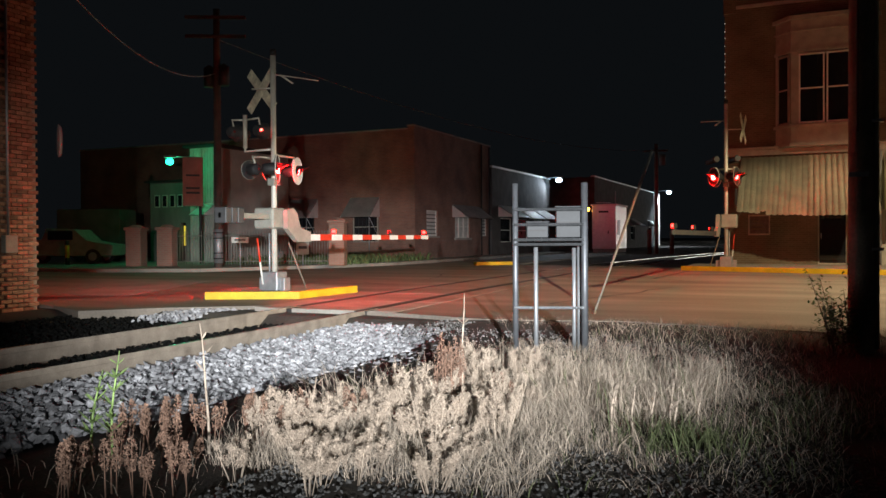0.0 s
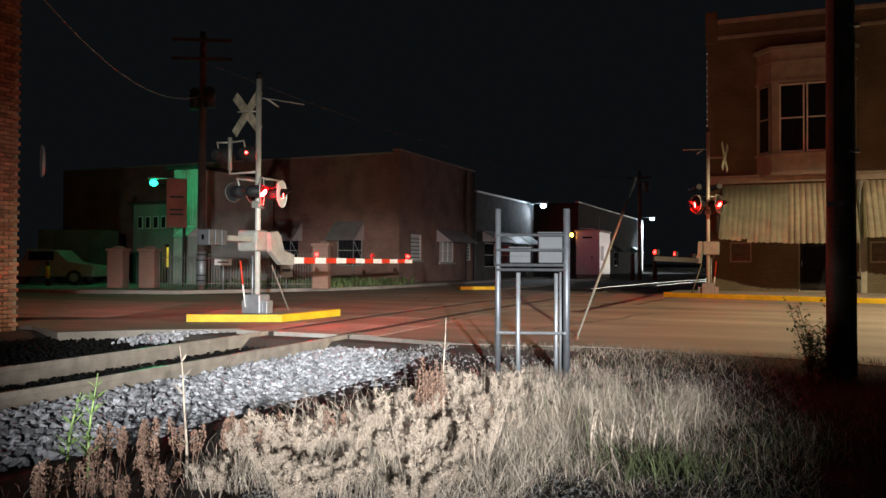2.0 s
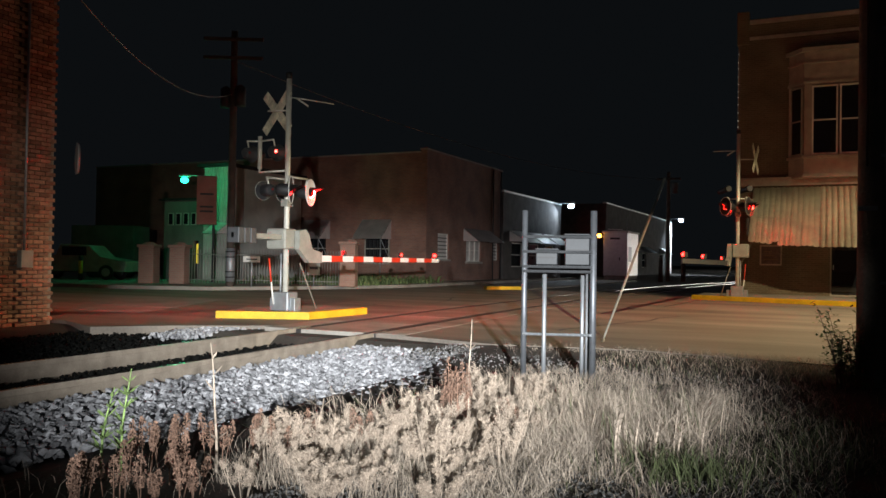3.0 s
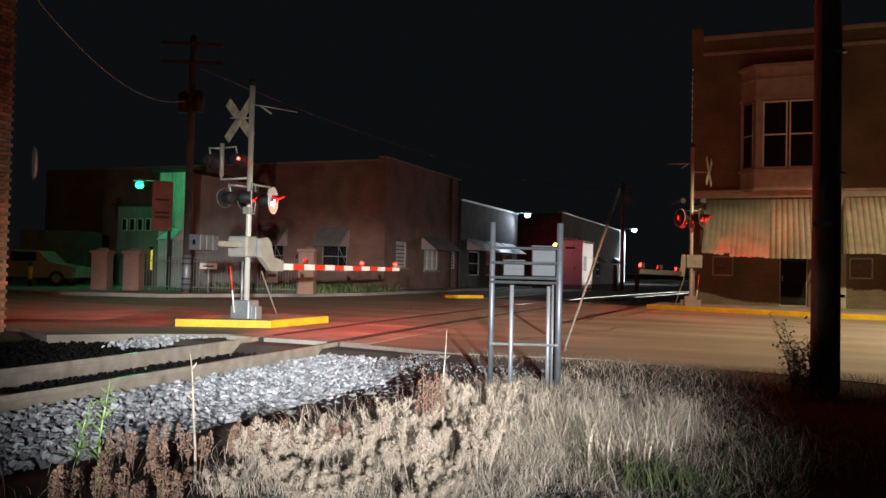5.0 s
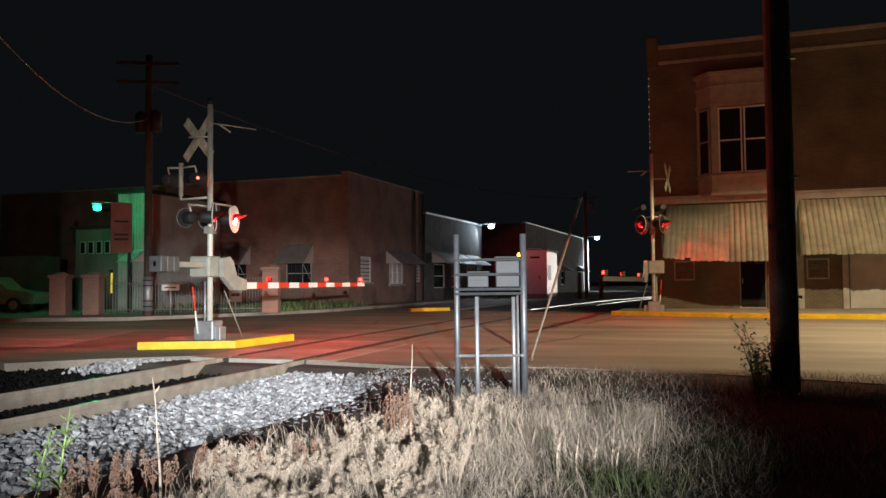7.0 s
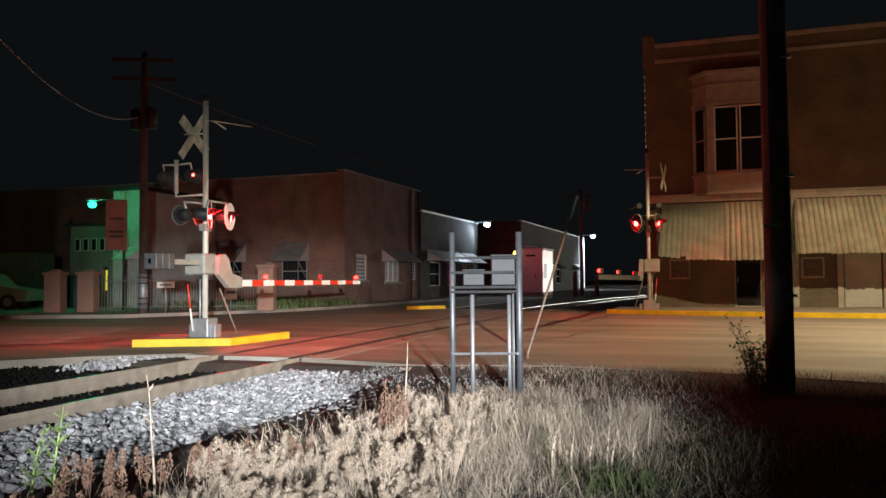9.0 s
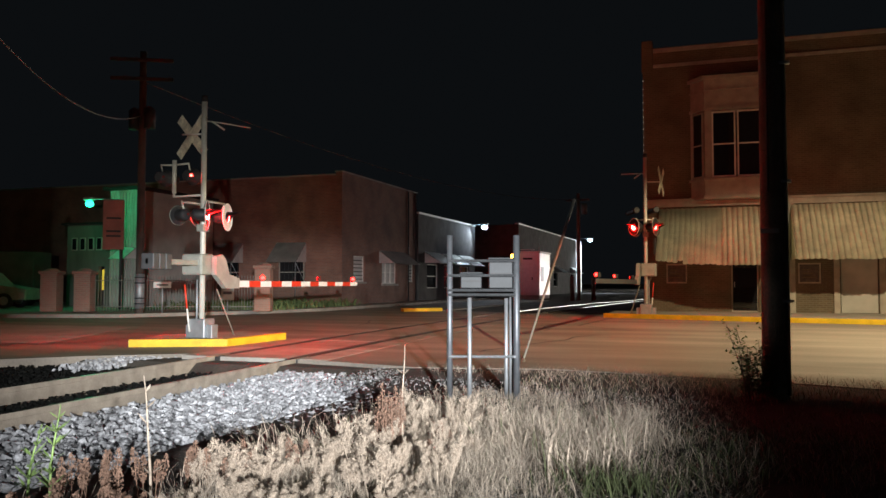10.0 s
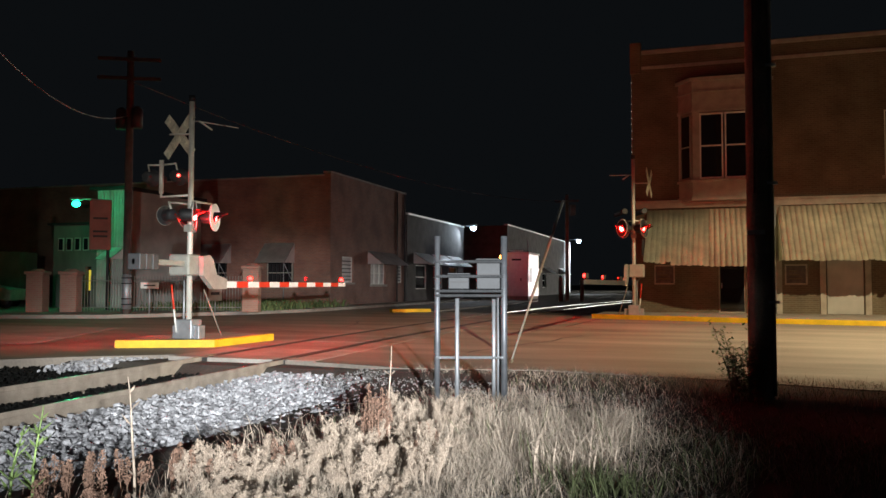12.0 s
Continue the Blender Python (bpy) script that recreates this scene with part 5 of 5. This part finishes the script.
# ---- signal bungalow and the far street ----
def bungalow():
    b = thing("signal_bungalow", pose(-14.3, 66.0, 0), "white metal signal hut with amber lamp beside the track", "equipment hut")
    boxpart("body", (-1.95, 0, 0, 4.2, 0.25, 3.75), M_REFLECT, b, "white painted sheet metal walls", w=0.03)
    boxpart("plinth", (-1.9, -0.05, 0.05, 4.15, -0.1, 0.25), M_CONC, b)
    boxpart("roof", (-2.05, 0.1, -0.1, 4.3, 3.75, 3.9), M_WHITE, b, w=0.03)
    d = boxpart("door", (-1.5, -0.5, -0.03, -0.004, 0.4, 3.1), M_REFLECT, b, w=0.01)
    boxpart("door_handle", (-0.65, -0.58, -0.07, -0.032, 1.5, 1.75), M_BLACK, d)
    boxpart("vent", (-1.4, -0.6, -0.02, -0.004, 3.2, 3.35), M_BLACK, b)
    boxpart("lamp_arm", (-2.25, -1.95, 0.0, 0.06, 3.45, 3.5), M_GALV, b)
    bm = bmesh.new()
    bmesh.ops.create_uvsphere(bm, u_segments=12, v_segments=8, radius=0.17)
    bm.transform(Matrix.Translation((-2.3, 0, 3.5)))
    part("amber_lamp", bm, G_AMBER, b, "glowing amber lamp")
    rodpart("antenna", (-0.3, 1.2, 3.9), (-0.3, 1.2, 5.0), 0.03, M_GALV, b)
    rodpart("hand_rail", (-1.7, 0.4, 4.05), (-0.5, 0.4, 4.0), 0.03, M_WHITE, b)
    boxpart("side_louvre", (0.004, 0.03, 0.5, 1.5, 1.4, 2.6), M_GALV, b)


bungalow()


def wood_post(at, h):
    p = thing("wood_post", pose(*at), "short stout wooden post beside the far track", "post", "wooden posts")
    rodpart("post", (0, 0, -0.2), (0, 0, h), 0.17, M_WOOD, p, r2=0.16)


wood_post((-10.75, 61, 0), 1.75)
wood_post((-9.3, 62, 0), 1.6)
bm = bmesh.new()
slab(bm, [(-40, 118), (60, 118), (60, 150), (-40, 150)], -0.02, 0.03)
tagged(part("road_far", bm, M_CONC), "pale far cross street beyond the stores", "road", kind="structure")


# ---- weeds and grass ----
def blades(name, places, material, label, category="grass", width=0.006):
    """Bent blades: (x, y, z, height, lean, bearing)."""
    vs, fs = [], []
    for x, y, z, h, lean, b in places:
        a = random.uniform(0, math.tau)
        w = width * random.uniform(0.6, 1.4)
        dx, dy = math.cos(a) * w, math.sin(a) * w
        lx, ly = math.cos(b) * lean * h, math.sin(b) * lean * h
        n = len(vs)
        for u, ww in ((0, 1), (0.45, 0.9), (0.8, 0.6)):
            k = u * u
            vs.append((x - dx * ww + lx * k, y - dy * ww + ly * k, z + h * u * (1 - 0.25 * lean * u)))
            vs.append((x + dx * ww + lx * k, y + dy * ww + ly * k, z + h * u * (1 - 0.25 * lean * u)))
        vs.append((x + lx, y + ly, z + h * (1 - 0.3 * lean)))
        fs += [(n, n + 1, n + 3, n + 2), (n + 2, n + 3, n + 5, n + 4), (n + 4, n + 5, n + 6)]
    me = bpy.data.meshes.new(name)
    me.from_pydata(vs, [], fs)
    me.materials.append(material)
    return tagged(new(name, me), label, category, kind="stuff")


def grass_field():
    dry, fine, green, low = [], [], [], []
    for _ in range(640):
        y = random.triangular(4.2, 9.6, 6.4)
        left = -3.25 + 0.2 * math.sin(y * 2.3) + (0.35 if 6.5 < y < 8.2 else 0)
        x = random.uniform(left, min(1.6, left + 3.6 + 0.12 * y))
        r = random.uniform(0.08, 0.26)
        h = random.uniform(0.12, 0.33) * (1.0 if x < -0.7 else 0.55) * (0.6 if y < 5.4 else 1.0 if y < 7.2 else 0.5)
        b = random.uniform(0, math.tau)   # the way the clump leans
        for _ in range(int(105 * (1.0 if x < -0.7 else 0.25))):
            dx, dy = random.gauss(0, r * 0.6), random.gauss(0, r * 0.6)
            blade = (x + dx, y + dy, -0.08, h * random.uniform(0.3, 1.2), random.uniform(0.1, 1.1), b + random.gauss(0, 0.9))
            if (x < -0.3 and random.random() < 0.94) or random.random() < 0.5:
                (dry if random.random() < 0.35 else fine).append(blade)
            else:
                green.append(blade)
    for _ in range(12000):   # straw standing under the feathery weeds
        y = random.uniform(3.7, 6.8)
        x = random.uniform(-2.95 + (y - 4) * 0.06, -1.2)
        fine.append((x, y, -0.08, random.uniform(0.06, 0.24), random.uniform(0.2, 1.1), random.uniform(0, math.tau)))
    for _ in range(9000):   # lying straw between the clumps
        y = random.uniform(4.0, 9.4)
        fine.append((random.uniform(-3.2, 0.2), y, -0.075, random.uniform(0.05, 0.16), random.uniform(0.8, 1.6), random.uniform(0, math.tau)))
    for _ in range(1500):
        x, y = random.uniform(-1.6, 2.8), random.uniform(3.6, 7.6)
        if x > -1.4 + 0.3 * (y - 4):
            green.append((x, y, -0.07, random.uniform(0.03, 0.13), random.uniform(0.2, 1.0), random.uniform(0, math.tau)))
    for _ in range(420):
        a = random.gauss(0, 0.16)
        green.append((-0.62 + a, 4.95 + random.gauss(0, 0.16), -0.07, random.uniform(0.08, 0.24), random.uniform(0.2, 0.7), random.uniform(0, math.tau)))
    for _ in range(350):
        fine.append((random.uniform(-4.2, -2.5), random.uniform(1.5, 4.6), -0.14, random.uniform(0.05, 0.22), random.uniform(0.2, 1.0), random.uniform(0, math.tau)))
    for _ in range(5200):   # low brown weeds between the grass and the street
        x, y = random.uniform(-2.4, 4.5), random.triangular(8.8, 11.4, 10.4)
        (dry if random.random() < 0.8 else green).append((x, y, -0.05, random.uniform(0.04, 0.17), random.uniform(0.2, 1.2), random.uniform(0, math.tau)))
    for _ in range(3600):   # ragged edge of the street
        x = random.uniform(-4.0, 4.5)
        fine.append((x, 10.95 - 0.1 * max(0, x) + random.gauss(0, 0.28), -0.03, random.uniform(0.03, 0.14), random.uniform(0.3, 1.1), random.uniform(0, math.tau)))
    for _ in range(1600):   # yard edge before the brick store
        low.append((random.uniform(-23, -17), random.uniform(28.5, 37), 0.12, random.uniform(0.1, 0.5), random.uniform(0.2, 1.0), random.uniform(0, math.tau)))
    blades("dry_grass", dry, M_DRY, "pale dry grass clumps beside the ballast", width=0.0021)
    blades("fine_dry_grass", fine, M_STRAW, "fine bleached straw among dry grass clumps", width=0.0012)
    blades("green_grass", green, M_GREEN, "short green weeds among gravel", width=0.0028)
    blades("yard_weeds", low, M_FARGREEN, "dark weeds in the depot yard", width=0.03)


grass_field()


def dock_plant(at, h, stems, label):
    """Dry dock: upright stems with thick reddish seed heads."""
    p = thing("dock_plant", pose(*at), label, "weed", "dry dock weeds")
    st = bmesh.new()
    sd = bmesh.new()
    for k in range(stems):
        a, d = random.uniform(0, math.tau), random.uniform(0.0, 0.11)
        x, y = math.cos(a) * d, math.sin(a) * d
        hh = h * random.uniform(0.6, 1.0)
        lx, ly = random.uniform(-0.05, 0.05), random.uniform(-0.05, 0.05)
        rod(st, (x, y, -0.02), (x + lx, y + ly, hh), 0.0045, 0.002, 5)
        for _ in range(150):
            u = random.uniform(0.42, 1.0)
            rr = 0.020 * math.sin(math.pi * min(1, (u - 0.40) / 0.62)) + 0.004
            b = random.uniform(0, math.tau)
            c = Vector((x + lx * u + rr * math.cos(b), y + ly * u + rr * math.sin(b), hh * u))
            s = random.uniform(0.005, 0.009)
            v = [sd.verts.new(c + Vector((random.uniform(-s, s), random.uniform(-s, s), random.uniform(-s, s) * 1.2))) for _ in range(4)]
            for q in ((0, 1, 2), (0, 1, 3), (1, 2, 3), (0, 2, 3)):
                sd.faces.new([v[i] for i in q])
    tagged(part("stem", st, M_DRYWEED, p), kind="stuff")
    tagged(part("seed_head", sd, M_DRYWEED, p, "reddish brown seed heads"), kind="stuff")
    return p


def plume_weed(at, h, label):
    """Dry feathery weed: branching stem with pale fluffy tufts."""
    p = thing("plume_weed", pose(*at), label, "weed", "dry plume weeds")
    st, tf = bmesh.new(), bmesh.new()
    for _ in range(5):
        lx, ly = random.uniform(-0.12, 0.12), random.uniform(-0.12, 0.12)
        hh = h * random.uniform(0.7, 1.0)
        rod(st, (lx * 0.2, ly * 0.2, -0.02), (lx, ly, hh), 0.004, 0.0015, 5)
        for _ in range(16):
            u = random.uniform(0.45, 1.0)
            c = Vector((lx * u, ly * u, hh * u))
            d = Vector((random.uniform(-1, 1), random.uniform(-1, 1), random.uniform(0.5, 1.5))).normalized() * h * 0.24 * (1.15 - u * 0.7)
            rod(st, c, c + d, 0.0018, 0.001, 4)
            for _ in range(44):
                e = c + d * random.uniform(0.25, 1.08) + Vector((random.gauss(0, 0.006), random.gauss(0, 0.006), random.gauss(0, 0.006)))
                s = 0.0042
                v = [tf.verts.new(e + Vector((random.uniform(-s, s), random.uniform(-s, s), random.uniform(-s, s)))) for _ in range(3)]
                tf.faces.new(v)
    tagged(part("stem", st, M_DRY, p), kind="stuff")
    tagged(part("tuft", tf, M_DRY, p, "pale fluffy tufts"), kind="stuff")
    return p


def tall_weed(at, h, bend, material, leaves, label):
    p = thing("tall_weed", pose(*at), label, "weed", "tall single weeds")
    bm = bmesh.new()
    pts = []
    for k in range(9):
        u = k / 8
        pts.append(Vector((bend[0] * u * u + 0.004 * math.sin(u * 9), bend[1] * u * u, h * u)))
    for a, b, k in zip(pts, pts[1:], range(8)):
        rod(bm, a, b, 0.010 * (1 - k / 12), 0.010 * (1 - (k + 1) / 12), 6)
    tagged(part("stem", bm, material, p), kind="stuff")
    lf = bmesh.new()
    for k in range(leaves):
        u = random.uniform(0.25, 1.0)
        c = pts[min(8, int(u * 8))]
        a = random.uniform(0, math.tau)
        ln = random.uniform(0.06, 0.13) * (1.2 - 0.6 * u)
        d = Vector((math.cos(a), math.sin(a), random.uniform(0.3, 0.9))) * ln
        s = Vector((-math.sin(a), math.cos(a), 0)) * 0.009
        v = [lf.verts.new(q) for q in (c, c + d * 0.5 + s, c + d, c + d * 0.5 - s)]
        lf.faces.new(v)
    tagged(part("foliage", lf, material, p), kind="stuff")
    return p


BROWN = "dry reddish dock weed standing in the grass"
for x, y, h, n in ((-2.27, 5.45, 0.62, 9), (-2.36, 5.52, 0.5, 6), (-2.98, 4.2, 0.36, 4), (-3.12, 4.3, 0.30, 4), (-2.82, 4.45, 0.36, 4), (-3.3, 4.05, 0.33, 4), (-3.42, 3.85, 0.36, 5),
                   (-3.55, 3.7, 0.34, 5), (-3.25, 3.7, 0.3, 4), (-3.62, 3.95, 0.30, 4), (-2.62, 4.7, 0.34, 3), (-3.02, 3.6, 0.26, 4), (-1.95, 5.5, 0.34, 4), (-2.1, 5.15, 0.3, 3),
                   (-3.32, 3.15, 0.3, 4), (-3.2, 3.02, 0.33, 4), (-3.08, 3.22, 0.36, 5), (-2.92, 3.2, 0.28, 3), (-3.45, 3.25, 0.26, 3), (-2.78, 3.35, 0.3, 3)):
    dock_plant((x, y, -0.1), h, n, BROWN)
for _ in range(46):
    y = random.uniform(4.0, 6.6)
    x = random.uniform(-3.1 + (y - 4) * 0.18, -1.7 + (y - 4) * 0.1)
    plume_weed((x, y, -0.08), random.uniform(0.2, 0.42), "dry feathery weed among pale grass")
for _ in range(30):
    y = random.uniform(3.3, 4.7)
    x = random.uniform(-2.9 + (y - 3.3) * 0.1, -1.5)
    plume_weed((x, y, -0.08), random.uniform(0.16, 0.30), "dry feathery weed among pale grass")
tall_weed((-3.18, 3.97, -0.1), 0.76, (-0.06, 0.0), M_DRY, 10, "tall pale dry weed stalk with a green tip")
tall_weed((-3.60, 3.64, -0.1), 0.62, (0.05, 0.02), M_TALLGREEN, 46, "tall green weed with narrow leaves")
tall_weed((-3.78, 3.66, -0.1), 0.5, (0.08, 0.02), M_TALLGREEN, 40, "tall green weed with narrow leaves")
tall_weed((-2.22, 5.5, -0.1), 0.86, (0.02, 0.0), M_DRY, 4, "thin pale dry stalk above the dock weeds")
tall_weed((-2.74, 4.36, -0.1), 0.42, (0.05, 0.0), M_DRY, 10, "curled dry weed stalk")
for x, y in ((-0.95, 5.1), (-0.85, 5.2), (-1.05, 5.0), (-0.75, 5.25), (-0.7, 5.1), (-1.1, 5.3), (-0.6, 5.35)):
    tall_weed((x, y, -0.08), random.uniform(0.28, 0.38), (0.02, 0.0), M_DRY, 2, "slender grass stalk with a pale seed head")


def vine():
    p = thing("vine_bush", pose(0.37, 9.42, -0.05), "dark leafy bush against the foot of the pole", "bush")
    st, lf = bmesh.new(), bmesh.new()
    for _ in range(13):
        q = Vector((random.uniform(-0.18, 0.05), random.uniform(-0.1, 0.1), 0))
        d = Vector((random.uniform(-0.3, 0.12), random.uniform(-0.1, 0.1), 1)) * random.uniform(0.4, 0.95)
        rod(st, q, q + d, 0.008, 0.003, 5)
        for _ in range(90):
            c = q + d * random.uniform(0.15, 1) + Vector((random.gauss(0, 0.05), random.gauss(0, 0.05), random.gauss(0, 0.04)))
            a, t = random.uniform(0, math.tau), random.uniform(-0.6, 0.6)
            u = Vector((math.cos(a), math.sin(a), t)) * 0.035
            w = Vector((-math.sin(a), math.cos(a), 0)) * 0.014
            lf.faces.new([lf.verts.new(k) for k in (c - u, c + w, c + u, c - w)])
    part("stem", st, M_WOOD, p)
    part("foliage", lf, M_FARGREEN, p)


vine()


# ---- approaching train: its headlight comes along the track behind the shop ----
def locomotive():
    lo = thing("locomotive", pose(0, 0, 0), "dark diesel locomotive with a bright headlight far down the track", "train")
    boxpart("frame", (-1.5, 1.5, 0, 17, 0.9, 1.5), M_BLACK, lo, w=0.05)
    boxpart("long_hood", (-0.95, 0.95, 5.2, 16.5, 1.5, 4.1), M_BLACK, lo, w=0.08)
    cab = boxpart("cab", (-1.5, 1.5, 2.4, 5.2, 1.5, 4.5), M_BLACK, lo, w=0.08)
    for x in (-1.2, 0.3):
        boxpart("cab_window", (x, x + 0.9, 2.36, 2.39, 3.3, 4.0), M_GLASS, cab)
    boxpart("short_hood", (-0.95, 0.95, 0.5, 2.4, 1.5, 3.1), M_BLACK, lo, w=0.1)
    boxpart("pilot", (-1.3, 1.3, -0.3, 0.0, 0.25, 1.3), M_BLACK, lo, w=0.03)
    for x in (-0.16, 0.16):
        rodpart("headlight", (x, 0.46, 2.9), (x, 0.40, 2.9), 0.11, G_HEAD, lo, "glowing headlight", seg=14)
    for y in (2.0, 4.2, 12.5, 14.7):
        rodpart("axle", (-0.8, y, 0.51), (0.8, y, 0.51), 0.5, M_BLACK, lo, seg=20)
    return lo


TRAIN = locomotive()


# ---- what moves ----
def motions():
    turn = 0.1
    for ob, phase in MOVING:
        at = ob.matrix_basis.translation.copy()
        start = FIRST - 2 * PERIOD if phase else FIRST + HALF - 2 * PERIOD
        on = HALF if phase else PERIOD - HALF
        events = []
        k = 0
        while start + k * PERIOD < 13.5:
            events += [(start + k * PERIOD, 0, 180), (start + k * PERIOD + on, 180, 360)]
            k += 1

        def angle(t):
            now = 0
            for e, a0, a1 in events:
                e = e + (0.02 if a0 == 0 else -0.05)   # out before the other comes on
                if t >= e + turn:
                    now = a1
                elif t > e:
                    now = a0 + (a1 - a0) * (t - e) / turn
            return (now + 180) % 360
        rows = []
        for n in range(0, 361):
            t = n / 30
            rows.append((t, pose(at.x, at.y, at.z, 0, 0, angle(t))))
        keep = [rows[0]]
        for i in range(1, 360):
            same = all((rows[i][1].to_quaternion().rotation_difference(rows[i + d][1].to_quaternion())).angle < 0.01 for d in (-1, 1))
            if not same:
                keep.append(rows[i])
        keep.append(rows[360])
        walk(ob, keep)
    # the train rolls along its track at about 10 m/s
    rows = []
    for k in range(13):
        y = 300 - 10.0 * k
        a = math.degrees(math.atan2(-(track_x(y + 6) - track_x(y)), 6))
        rows.append((float(k), pose(track_x(y), y, 0, 0, 0, a)))
    walk(TRAIN, rows)


motions()
